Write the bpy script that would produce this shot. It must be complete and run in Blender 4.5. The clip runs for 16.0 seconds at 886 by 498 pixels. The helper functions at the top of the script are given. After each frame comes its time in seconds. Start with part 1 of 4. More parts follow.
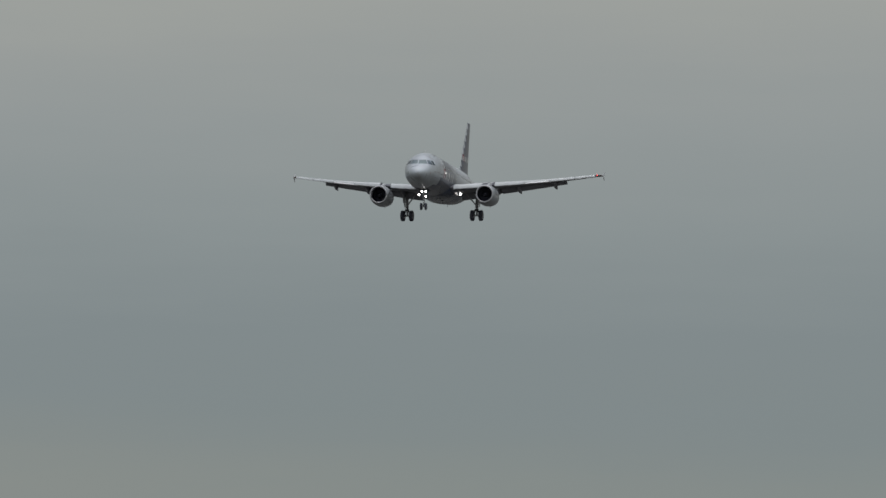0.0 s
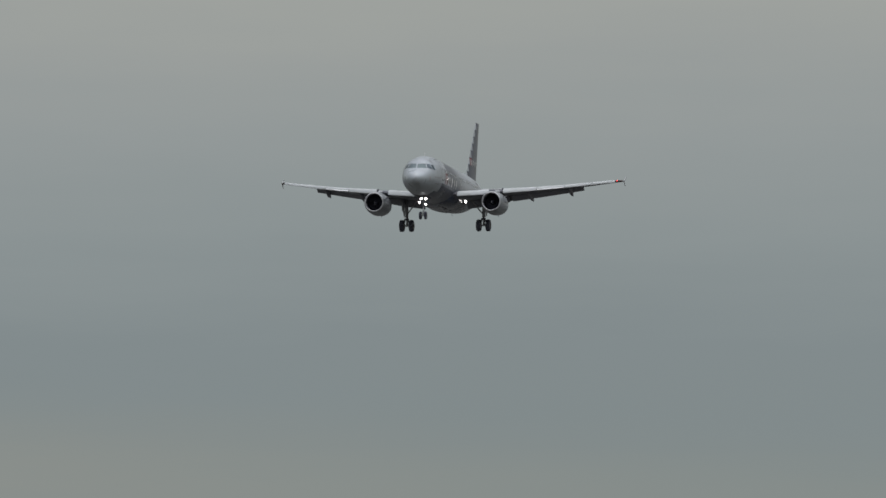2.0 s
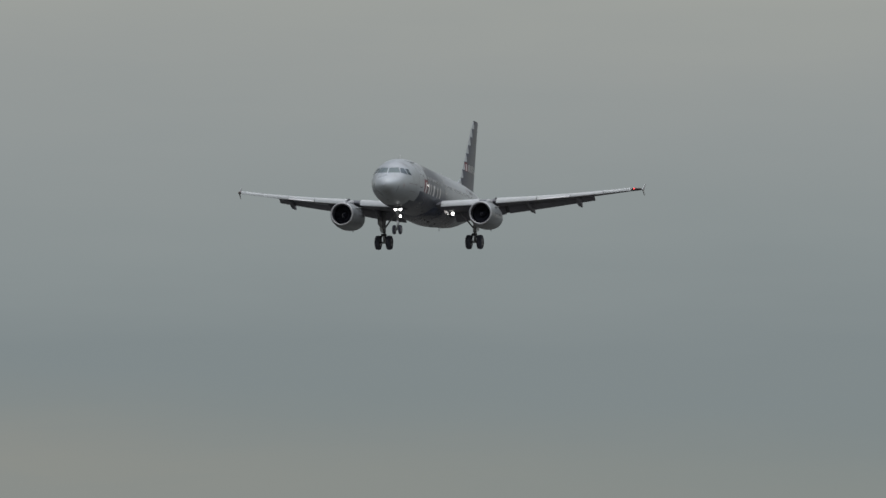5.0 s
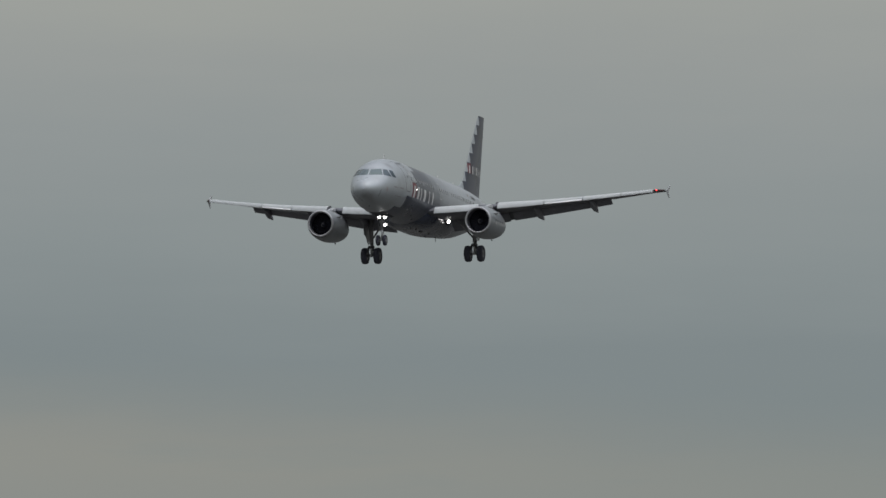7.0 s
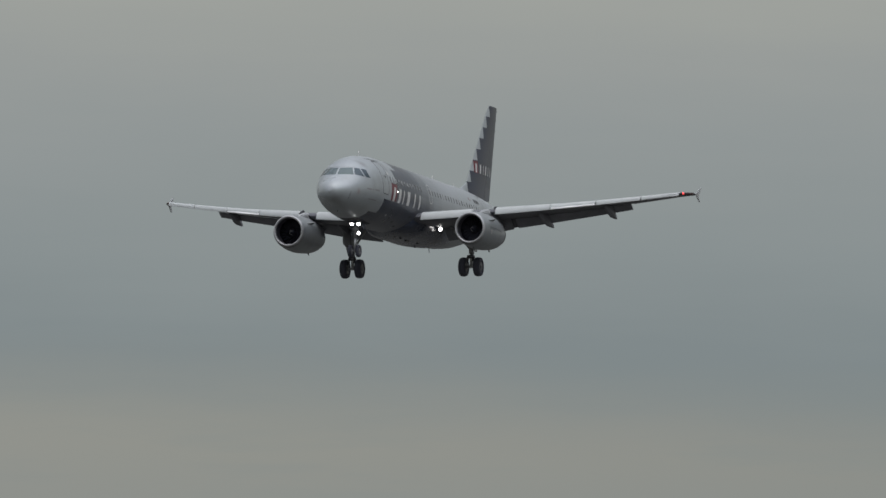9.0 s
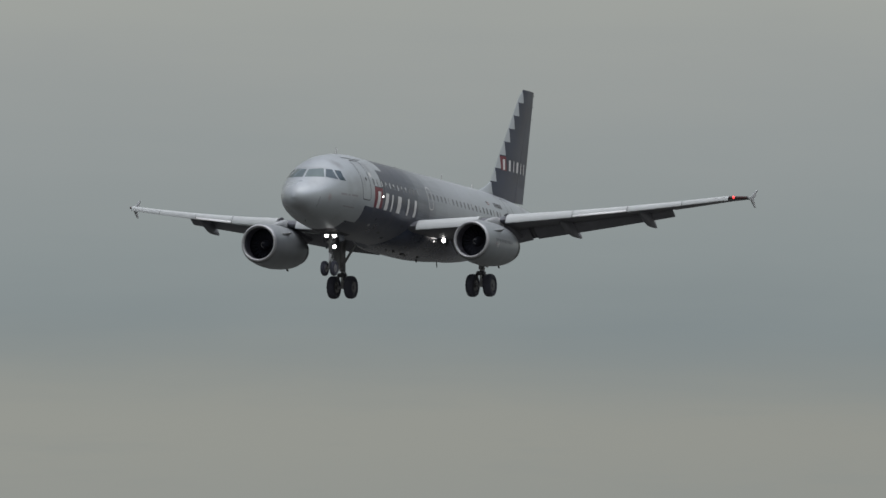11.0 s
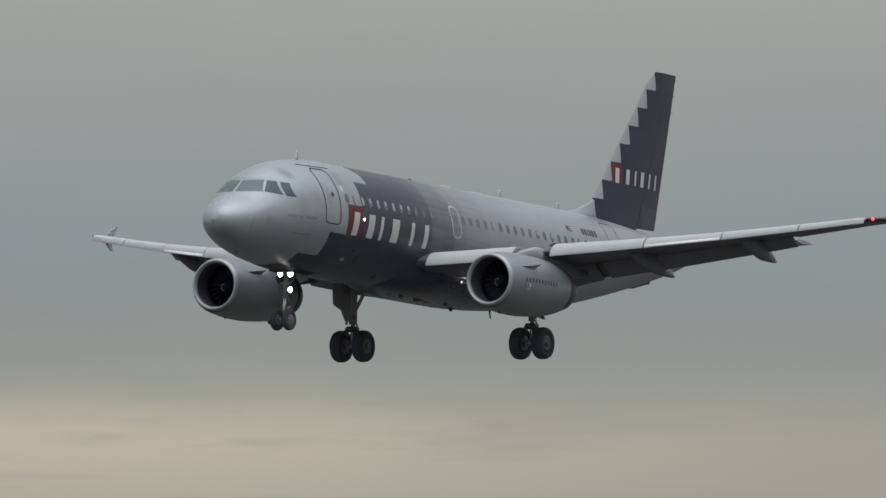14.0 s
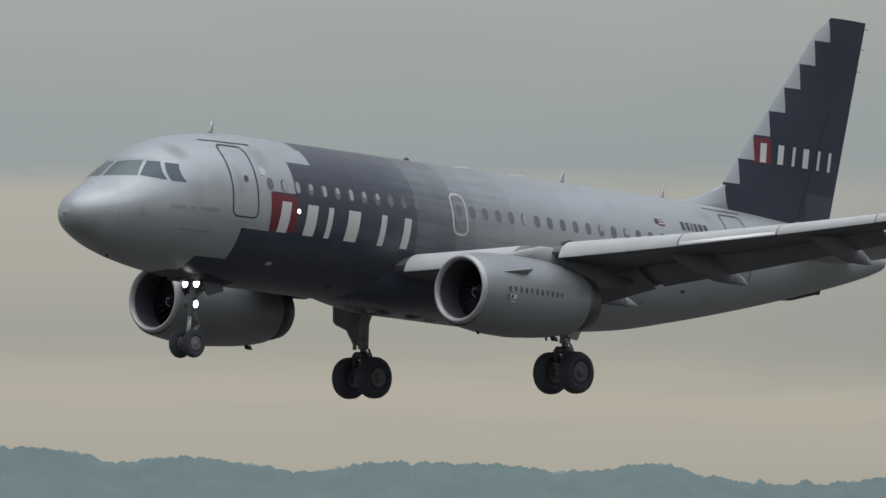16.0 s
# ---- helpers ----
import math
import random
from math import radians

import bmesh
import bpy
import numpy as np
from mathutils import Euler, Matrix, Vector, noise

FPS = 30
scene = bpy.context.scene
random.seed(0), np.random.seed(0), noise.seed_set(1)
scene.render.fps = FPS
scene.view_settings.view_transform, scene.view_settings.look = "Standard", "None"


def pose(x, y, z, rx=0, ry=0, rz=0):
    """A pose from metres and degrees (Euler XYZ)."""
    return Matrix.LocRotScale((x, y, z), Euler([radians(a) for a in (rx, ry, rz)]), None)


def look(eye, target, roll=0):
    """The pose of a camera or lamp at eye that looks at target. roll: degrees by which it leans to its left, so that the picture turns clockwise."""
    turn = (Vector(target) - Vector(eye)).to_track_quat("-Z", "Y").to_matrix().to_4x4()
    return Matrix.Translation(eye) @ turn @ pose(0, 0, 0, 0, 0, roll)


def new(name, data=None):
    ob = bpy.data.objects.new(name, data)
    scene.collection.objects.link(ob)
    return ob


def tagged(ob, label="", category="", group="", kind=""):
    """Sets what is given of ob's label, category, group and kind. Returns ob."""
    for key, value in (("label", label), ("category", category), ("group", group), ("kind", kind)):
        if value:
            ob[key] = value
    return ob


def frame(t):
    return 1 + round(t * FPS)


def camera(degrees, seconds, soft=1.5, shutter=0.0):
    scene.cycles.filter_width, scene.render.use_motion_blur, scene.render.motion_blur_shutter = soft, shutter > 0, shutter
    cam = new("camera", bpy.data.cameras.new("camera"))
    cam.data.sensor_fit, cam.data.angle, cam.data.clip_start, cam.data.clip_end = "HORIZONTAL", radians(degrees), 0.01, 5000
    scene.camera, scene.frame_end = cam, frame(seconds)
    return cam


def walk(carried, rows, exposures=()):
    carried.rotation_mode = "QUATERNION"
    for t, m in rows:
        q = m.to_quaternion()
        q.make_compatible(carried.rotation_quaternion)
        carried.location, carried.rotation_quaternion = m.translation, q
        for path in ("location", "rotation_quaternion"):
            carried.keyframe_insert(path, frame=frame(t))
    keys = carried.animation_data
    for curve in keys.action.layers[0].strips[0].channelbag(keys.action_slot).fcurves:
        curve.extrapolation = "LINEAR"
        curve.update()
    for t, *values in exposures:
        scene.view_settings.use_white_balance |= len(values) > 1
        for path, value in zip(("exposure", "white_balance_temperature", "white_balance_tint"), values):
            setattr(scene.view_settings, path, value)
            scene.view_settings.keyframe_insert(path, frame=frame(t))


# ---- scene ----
# ---------------------------------------------------------------- camera
EYE = Vector((0.0, 0.0, 1.8))
cam = camera(4.045, 16.0, soft=1.5)

# seconds, compass turn of the lens from the x axis, tilt above the horizon
AIM = (
    (0.0, -169.919, 2.775), (0.5, -169.659, 2.782), (1.0, -169.391, 2.790), (1.5, -169.108, 2.799),
    (2.0, -168.800, 2.807), (2.5, -168.485, 2.814), (3.0, -168.180, 2.824), (3.5, -167.850, 2.834),
    (4.0, -167.484, 2.841), (4.5, -167.098, 2.846), (5.0, -166.684, 2.853), (5.5, -166.243, 2.860),
    (6.0, -165.770, 2.867), (6.5, -165.264, 2.873), (7.0, -164.722, 2.879), (7.5, -164.144, 2.884),
    (8.0, -163.518, 2.888), (8.5, -162.840, 2.890), (9.0, -162.105, 2.892), (9.5, -161.294, 2.896),
    (10.0, -160.407, 2.898), (10.5, -159.436, 2.900), (11.0, -158.370, 2.901), (11.5, -157.196, 2.901),
    (12.0, -155.911, 2.907), (12.5, -154.393, 2.913), (13.0, -152.757, 2.924), (13.5, -150.936, 2.931),
    (14.0, -148.831, 2.927), (14.5, -146.486, 2.907), (15.0, -143.880, 2.870), (15.5, -140.836, 2.793),
    (15.7, -139.488, 2.745), (15.8, -138.775, 2.724), (16.0, -137.269, 2.682),
)


def aim(turn, tilt):
    a, b = radians(turn), radians(tilt)
    return look(EYE, EYE + Vector((math.cos(a) * math.cos(b), math.sin(a) * math.cos(b), math.sin(b))))


# the camera holds the sky a little darker through the middle of the approach
EXPOSURES = ((0.0, -0.02), (2.0, 0.0), (3.5, -0.04), (7.0, -0.06), (9.0, -0.05), (12.0, 0.0), (16.0, 0.02))
walk(cam, [(t, aim(turn, tilt)) for t, turn, tilt in AIM], EXPOSURES)

# ---------------------------------------------------------------- light
world = bpy.data.worlds.new("overcast_sky")
scene.world = world
world.use_nodes = True
wn, wl = world.node_tree.nodes, world.node_tree.links
sky = wn.new("ShaderNodeTexSky")
sky.sky_type = "NISHITA"
sky.sun_disc = False
sky.sun_elevation = radians(78)
sky.sun_rotation = radians(29)
sky.air_density, sky.dust_density, sky.ozone_density = 1.0, 1.0, 1.5
veil = wn.new("ShaderNodeHueSaturation")
veil.inputs["Saturation"].default_value = 0.27
wl.new(sky.outputs["Color"], veil.inputs["Color"])
wl.new(veil.outputs["Color"], wn["Background"].inputs["Color"])
wn["Background"].inputs["Strength"].default_value = 0.235

sun = new("sun", bpy.data.lights.new("sun", "SUN"))
sun.data.energy = 0.8
sun.data.angle = radians(90)
sun.data.color = (1.0, 0.985, 0.97)
sun.matrix_world = look((0, 0, 0), (-0.102, -0.183, -0.978))


# ---------------------------------------------------------------- materials
class Nodes:
    """A material's node tree, with short ways to add nodes."""

    def __init__(self, name):
        self.mat = bpy.data.materials.new(name)
        self.mat.use_nodes = True
        self.tree = self.mat.node_tree
        self.bsdf = self.tree.nodes["Principled BSDF"]
        self.out = self.tree.nodes["Material Output"]

    def add(self, kind, operation="", interpolation_type=""):
        n = self.tree.nodes.new(kind)
        if operation:
            n.operation = operation
        if interpolation_type:
            n.interpolation_type = interpolation_type
        return n

    def link(self, a, b):
        self.tree.links.new(a, b)

    def put(self, value, socket):
        if isinstance(value, (int, float, tuple)):
            socket.default_value = value
        else:
            self.link(value, socket)

    def math(self, op, a, b=0.0, c=0.0):
        n = self.add("ShaderNodeMath", operation=op)
        for v, s in zip((a, b, c), n.inputs):
            self.put(v, s)
        return n.outputs[0]

    def mix(self, f, a, b, blend="MIX"):
        n = self.add("ShaderNodeMix")
        n.data_type, n.blend_type = "RGBA", blend
        self.put(f, n.inputs["Factor"])
        self.put(a, n.inputs[6])
        self.put(b, n.inputs[7])
        return n.outputs[2]

    def noise(self, vector, scale, detail=4.0, rough=0.55):
        n = self.add("ShaderNodeTexNoise")
        if vector is not None:
            self.link(vector, n.inputs["Vector"])
        n.inputs["Scale"].default_value, n.inputs["Detail"].default_value = scale, detail
        n.inputs["Roughness"].default_value = rough
        return n.outputs["Fac"]

    def ramp(self, f, stops, how="LINEAR"):
        n = self.add("ShaderNodeValToRGB")
        n.color_ramp.interpolation = how
        e = n.color_ramp.elements
        while len(e) < len(stops):
            e.new(0.5)
        for k, (at, c) in zip(e, stops):
            k.position = at
            k.color = (*c, 1) if len(c) == 3 else c
        self.link(f, n.inputs["Fac"])
        return n.outputs["Color"]

    def spread(self, f, lo, hi, a=0.0, b=1.0):
        n = self.add("ShaderNodeMapRange")
        for v, s in zip((f, lo, hi, a, b), n.inputs):
            self.put(v, s)
        return n.outputs[0]

    def object_xyz(self, stretch=None):
        tc = self.add("ShaderNodeTexCoord")
        vec = tc.outputs["Object"]
        if stretch:
            m = self.add("ShaderNodeMapping")
            m.inputs["Scale"].default_value = stretch
            self.link(vec, m.inputs["Vector"])
            vec = m.outputs["Vector"]
        return vec

    def split(self, vec):
        n = self.add("ShaderNodeSeparateXYZ")
        self.link(vec, n.inputs[0])
        return n.outputs

    def bump(self, height, strength, distance):
        n = self.add("ShaderNodeBump")
        n.inputs["Strength"].default_value, n.inputs["Distance"].default_value = strength, distance
        self.link(height, n.inputs["Height"])
        self.link(n.outputs[0], self.bsdf.inputs["Normal"])

    def surface(self, colour=None, rough=0.5, metal=0.0):
        if colour is not None:
            self.put((*colour, 1) if isinstance(colour, tuple) and len(colour) == 3 else colour, self.bsdf.inputs["Base Color"])
        self.put(rough, self.bsdf.inputs["Roughness"])
        self.put(metal, self.bsdf.inputs["Metallic"])
        return self.mat


def srgb(r, g, b):
    return tuple(((v / 255 + 0.055) / 1.055) ** 2.4 for v in (r, g, b))


def plain(name, colour, rough=0.5, metal=0.0, grain=0.12, scale=3.0):
    n = Nodes(name)
    vec = n.object_xyz()
    f = n.noise(vec, scale, 5)
    fine = n.noise(vec, scale * 11, 3)
    f = n.math("ADD", n.math("MULTIPLY", f, 0.7), n.math("MULTIPLY", fine, 0.3))
    dark = tuple(c * (1 - grain) for c in colour)
    light = tuple(min(1, c * (1 + grain)) for c in colour)
    col = n.mix(n.spread(f, 0.3, 0.7), (*dark, 1), (*light, 1))
    return n.surface(col, n.spread(f, 0.3, 0.7, rough * 0.85, min(1, rough * 1.2)), metal)


SILVER = (0.400, 0.430, 0.452)


def dirt(n, vec, col, amount=0.25):
    """Faint streaks of grime drawn aft by the airflow, in two widths."""
    res = 0.0
    for stretch, scale, share in (((0.25, 1.6, 1.6), 0.9, 0.7), ((0.5, 3.5, 3.5), 1.6, 0.3)):
        m = n.add("ShaderNodeMapping")
        m.inputs["Scale"].default_value = stretch
        n.link(vec, m.inputs["Vector"])
        f = n.spread(n.noise(m.outputs["Vector"], scale, 2, 0.45), 0.42, 0.80)
        res = n.math("ADD", n.math("MULTIPLY", f, amount * share), res)
    col = n.mix(res, col, (0.16, 0.155, 0.15, 1))
    blotch = n.noise(vec, 0.75, 3, 0.5)
    return n.mix(n.math("MULTIPLY", n.spread(blotch, 0.58, 0.74), amount * 0.9), col, (0.15, 0.125, 0.12, 1))


def smudge(n, xyz, col, spots):
    """Worn, sooty spots: station, height, reach along and up, strength, tint."""
    x, y, z = xyz
    for s0, z0, rs, rz, amount, tint in spots:
        a = n.math("DIVIDE", n.math("ADD", x, s0), rs)
        b = n.math("DIVIDE", n.math("SUBTRACT", z, z0), rz)
        d = n.math("SQRT", n.math("ADD", n.math("MULTIPLY", a, a), n.math("MULTIPLY", b, b)))
        f = n.math("MULTIPLY", n.spread(d, 1.0, 0.25), amount)
        col = n.mix(f, col, (*tint, 1))
    return col


def waves(n, vec):
    """Slight waviness of sheet metal between frames and stringers."""
    m = n.add("ShaderNodeMapping")
    m.inputs["Scale"].default_value = (1.9, 1.1, 1.1)
    n.link(vec, m.inputs["Vector"])
    n.bump(n.noise(m.outputs["Vector"], 1.0, 2, 0.4), 0.22, 0.02)


def silver_paint(name="silver_paint", tone=1.0, rough=0.36, metal=0.42):
    n = Nodes(name)
    vec = n.object_xyz()
    waves(n, vec)
    col = dirt(n, vec, tuple(c * tone for c in SILVER) + (1,))
    return n.surface(col, n.spread(n.noise(vec, 0.8, 2), 0.3, 0.7, rough, rough + 0.06), metal)


def livery_paint():
    """Silver, with a charcoal field that steps in at the front and fades aft in upright bands."""
    n = Nodes("livery_paint")
    vec = n.object_xyz()
    waves(n, vec)
    x, y, z = n.split(vec)
    s = n.math("MULTIPLY", x, -1.0)
    # front edge of the dark field by height: belly, red square, window line, shoulder, crown
    f = n.spread(z, -2.2, 2.2)
    edge = n.ramp(f, [(0.0, (0.397,) * 3), (0.164, (0.505,) * 3), (0.355, (0.610,) * 3), (0.605, (0.704,) * 3), (0.805, (0.800,) * 3), (0.90, (0.79,) * 3), (0.96, (0.82,) * 3)], "CONSTANT")
    edge = n.math("MULTIPLY", edge, 10.0)
    slant = n.math("MULTIPLY", n.math("MAXIMUM", n.math("SUBTRACT", -0.65, z), 0.0), -0.06)
    inside = n.math("GREATER_THAN", s, n.math("ADD", edge, slant))
    steps = n.math("FLOOR", n.math("DIVIDE", n.math("SUBTRACT", s, 7.1), 0.8))
    tone = n.spread(steps, 0.0, 16.0)
    wob = n.math("MULTIPLY", n.math("SINE", n.math("MULTIPLY", steps, 2.4)), 0.03)
    drift = n.spread(s, 7.1, 20.3)
    tone = n.math("ADD", n.math("MULTIPLY", tone, 0.55), n.math("MULTIPLY", drift, 0.45))
    tone = n.math("ADD", tone, wob)
    # brushed streaks along the hull where the field thins out
    m = n.add("ShaderNodeMapping")
    m.inputs["Scale"].default_value = (0.35, 2.2, 6.5)
    n.link(vec, m.inputs["Vector"])
    brush = n.math("SUBTRACT", n.noise(m.outputs["Vector"], 1.0, 4, 0.6), 0.5)
    reach = n.math("MULTIPLY", n.spread(s, 8.0, 12.0), n.spread(s, 20.0, 16.0))
    tone = n.math("ADD", tone, n.math("MULTIPLY", n.math("MULTIPLY", brush, reach), 0.32))
    tone = n.math("MINIMUM", n.math("MAXIMUM", tone, 0.0), 1.0)
    # the banded field is darker towards the belly
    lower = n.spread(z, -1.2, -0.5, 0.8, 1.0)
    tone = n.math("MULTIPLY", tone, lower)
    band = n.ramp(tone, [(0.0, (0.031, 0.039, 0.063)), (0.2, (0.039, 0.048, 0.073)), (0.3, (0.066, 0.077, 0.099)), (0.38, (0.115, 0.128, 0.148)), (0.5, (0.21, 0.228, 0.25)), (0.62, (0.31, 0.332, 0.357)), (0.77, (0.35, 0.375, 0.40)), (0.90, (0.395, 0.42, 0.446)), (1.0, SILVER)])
    col = n.mix(inside, (*SILVER, 1), band)
    col = dirt(n, vec, col, 0.22)
    soot, rust = (0.13, 0.12, 0.125), (0.30, 0.17, 0.16)
    col = smudge(n, (x, y, z), col, ((3.25, 1.28, 0.36, 0.32, 0.45, soot), (2.2, 0.98, 0.5, 0.12, 0.3, soot), (1.74, -0.52, 0.15, 0.26, 0.4, rust), (4.95, 0.55, 0.2, 0.5, 0.18, soot), (6.0, 1.35, 0.4, 0.4, 0.25, soot), (3.4, 0.1, 0.35, 0.7, 0.15, soot)))
    metal = n.math("MULTIPLY", n.math("SUBTRACT", 1.0, n.math("MULTIPLY", inside, n.math("SUBTRACT", 1.0, tone))), 0.42)
    gloss = n.math("MULTIPLY", n.math("MULTIPLY", inside, n.math("SUBTRACT", 1.0, tone)), -0.10)
    n.bsdf.inputs["Specular IOR Level"].default_value = 0.5
    return n.surface(col, n.math("ADD", n.spread(n.noise(vec, 0.8, 2), 0.3, 0.7, 0.36, 0.42), gloss), metal)


def fin_paint():
    """Charcoal with a stair-stepped silver leading edge."""
    n = Nodes("fin_paint")
    vec = n.object_xyz()
    x, y, z = n.split(vec)
    s = n.math("MULTIPLY", x, -1.0)
    k = n.math("FLOOR", n.math("DIVIDE", n.math("SUBTRACT", 7.94, z), 0.739))
    edge = n.math("SUBTRACT", 30.98, n.math("MULTIPLY", k, 0.614))
    dark = n.math("MULTIPLY", n.math("GREATER_THAN", s, edge), n.math("GREATER_THAN", z, 1.2))
    patch = n.noise(vec, 0.5, 2)
    navy = n.mix(n.spread(patch, 0.35, 0.65), (0.012, 0.017, 0.038, 1), (0.019, 0.026, 0.052, 1))
    foot = n.math("MULTIPLY", n.math("LESS_THAN", z, 2.75), n.math("GREATER_THAN", s, 30.2))
    navy = n.mix(n.math("MULTIPLY", foot, 0.40), navy, (0.075, 0.085, 0.115, 1))
    col = n.mix(dark, (0.45, 0.48, 0.50, 1), navy)
    col = dirt(n, vec, col, 0.06)
    return n.surface(col, n.math("SUBTRACT", 0.50, n.math("MULTIPLY", dark, 0.16)), n.math("MULTIPLY", n.math("SUBTRACT", 1.0, dark), 0.45))


def glow(name, colour, strength):
    n = Nodes(name)
    n.bsdf.inputs["Emission Color"].default_value = (*colour, 1)
    n.bsdf.inputs["Emission Strength"].default_value = strength
    return n.surface(colour, 0.3)


M_LIVERY = livery_paint()
M_FIN = fin_paint()
M_SILVER = silver_paint()
M_BELLY = plain("belly_charcoal_paint", (0.039, 0.047, 0.072), 0.26, 0.0, 0.15, 0.8)
M_WING = plain("wing_grey_paint", (0.36, 0.37, 0.38), 0.45, 0.0, 0.14, 1.2)
# wing grey again, darkened: underside shade put into the box and flap colours
M_BOX = plain("wing_box_shaded_grey", (0.112, 0.115, 0.132), 0.5, 0.0, 0.15, 1.2)
M_UNDER = plain("flap_shaded_grey", (0.170, 0.174, 0.196), 0.5, 0.0, 0.2, 1.5)
# shade of the slat hollows and flap slot, as a dark colour
M_COVE = plain("wing_cove_shade", (0.10, 0.102, 0.112), 0.6, 0.0, 0.25, 2.0)
M_SLAT = plain("bare_slat_metal", (0.47, 0.49, 0.49), 0.5, 0.0, 0.08, 1.5)
M_BARE = plain("bare_metal_sheen", (0.85, 0.85, 0.85), 0.30, 0.0, 0.03, 2.0)
M_RADOME = silver_paint("radome_paint", 1.03, 0.25, 0.30)
M_LIP = plain("intake_lip_metal", (0.44, 0.44, 0.45), 0.46, 0.5, 0.06, 2.0)
M_COWL = silver_paint("cowl_paint", 0.73)
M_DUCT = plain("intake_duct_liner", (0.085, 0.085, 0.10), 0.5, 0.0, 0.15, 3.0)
# near-black stands for the shade deep inside the intake
M_FAN = plain("fan_shaded_titanium", (0.028, 0.029, 0.039), 0.75, 0.0, 0.15, 6.0)
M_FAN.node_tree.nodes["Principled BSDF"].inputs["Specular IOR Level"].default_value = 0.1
M_NOZZLE = plain("heat_stained_nozzle", (0.115, 0.112, 0.118), 0.45, 0.4, 0.25, 3.0)
M_TYRE = plain("tyre_rubber", (0.055, 0.057, 0.076), 0.85, 0.0, 0.2, 5.0)
M_HUB = plain("wheel_hub_metal", (0.11, 0.11, 0.12), 0.45, 0.3, 0.15, 8.0)
M_RIM = plain("nose_wheel_rim", (0.20, 0.20, 0.21), 0.4, 0.3, 0.15, 8.0)
M_STRUT = plain("gear_strut_grey", (0.30, 0.30, 0.305), 0.45, 0.2, 0.2, 4.0)
M_CHROME = plain("oleo_chrome", (0.50, 0.50, 0.51), 0.35, 0.8, 0.05, 4.0)
M_DARK = plain("dark_fittings_and_shade", (0.065, 0.066, 0.076), 0.7, 0.0, 0.2, 4.0)
M_WHITE = plain("white_marking", (0.56, 0.56, 0.555), 0.4, 0.0, 0.06, 2.0)
M_RED = plain("red_marking", (0.14, 0.016, 0.028), 0.42, 0.0, 0.1, 2.0)
M_LINE = plain("door_outline", (0.035, 0.035, 0.04), 0.5, 0.0, 0.1, 5.0)
M_GREYBAR = plain("grey_marking", (0.07, 0.07, 0.078), 0.5, 0.0, 0.1, 5.0)
M_LENS = plain("dark_red_lens", (0.05, 0.018, 0.018), 0.15, 0.0, 0.1, 5.0)
M_FAINT = plain("faint_marking", (0.27, 0.27, 0.28), 0.45, 0.1, 0.2, 9.0)
M_SHADE = plain("window_shade_grey", (0.36, 0.37, 0.38), 0.35, 0.0, 0.15, 3.0)
M_PANE = plain("cabin_pane_dark", (0.15, 0.158, 0.17), 0.15, 0.0, 0.2, 3.0)
M_GLASS = plain("windshield_glass", (0.115, 0.15, 0.157), 0.10, 0.5, 0.1, 1.0)
M_SIDEGLASS = plain("side_window_glass", (0.055, 0.08, 0.10), 0.10, 0.4, 0.1, 1.0)
M_LAMP = glow("landing_lamp", (1.0, 0.97, 0.94), 8.0)
M_NOSELAMP = glow("nose_lamp", (1.0, 0.97, 0.95), 9.0)
M_SMALL = glow("small_lamp", (1.0, 0.96, 0.92), 5.0)
M_DIM = glow("dim_glow", (1.0, 0.95, 0.92), 1.6)
M_NAVRED = glow("red_navigation_lamp", (1.0, 0.05, 0.05), 3.0)


# ---------------------------------------------------------------- mesh tools
def part(name, bm, material, parent, label=""):
    """One mesh object under a thing or a part."""
    me = bpy.data.meshes.new(name)
    bmesh.ops.recalc_face_normals(bm, faces=bm.faces)
    bm.to_mesh(me)
    bm.free()
    for m in material if isinstance(material, (list, tuple)) else [material]:
        me.materials.append(m)
    for p in me.polygons:
        p.use_smooth = True
    ob = new(name, me)
    ob.parent = parent
    if label:
        tagged(ob, label)
    return ob


def sharp(ob, angle=35):
    ob.data.set_sharp_from_angle(angle=radians(angle))
    return ob


def ease(table, s):
    """Monotone curve through the rows (s, v...) of a table."""
    xs = [r[0] for r in table]
    if s <= xs[0]:
        return table[0][1:]
    if s >= xs[-1]:
        return table[-1][1:]
    i = max(k for k in range(len(xs) - 1) if xs[k] <= s)
    h = xs[i + 1] - xs[i]
    u = (s - xs[i]) / h
    res = []
    for c in range(1, len(table[0])):
        d = [(table[k + 1][c] - table[k][c]) / (xs[k + 1] - xs[k]) for k in range(len(xs) - 1)]

        def slope(k):
            if k == 0:
                return d[0]
            if k == len(xs) - 1:
                return d[-1]
            return 0.0 if d[k - 1] * d[k] <= 0 else 2 * d[k - 1] * d[k] / (d[k - 1] + d[k])

        a, b, m0, m1 = table[i][c], table[i + 1][c], slope(i), slope(i + 1)
        res.append((2 * u**3 - 3 * u * u + 1) * a + (u**3 - 2 * u * u + u) * h * m0 + (3 * u * u - 2 * u**3) * b + (u**3 - u * u) * h * m1)
    return res


def loft(bm, rings, closed=True, cap=True):
    """Skin over rings of points."""
    made = [[bm.verts.new(p) for p in ring] for ring in rings]
    n = len(made[0])
    for a, b in zip(made, made[1:]):
        for i in range(n if closed else n - 1):
            j = (i + 1) % n
            bm.faces.new((a[i], a[j], b[j], b[i]))
    if cap and closed:
        bm.faces.new(made[0])
        bm.faces.new(made[-1])
    return made


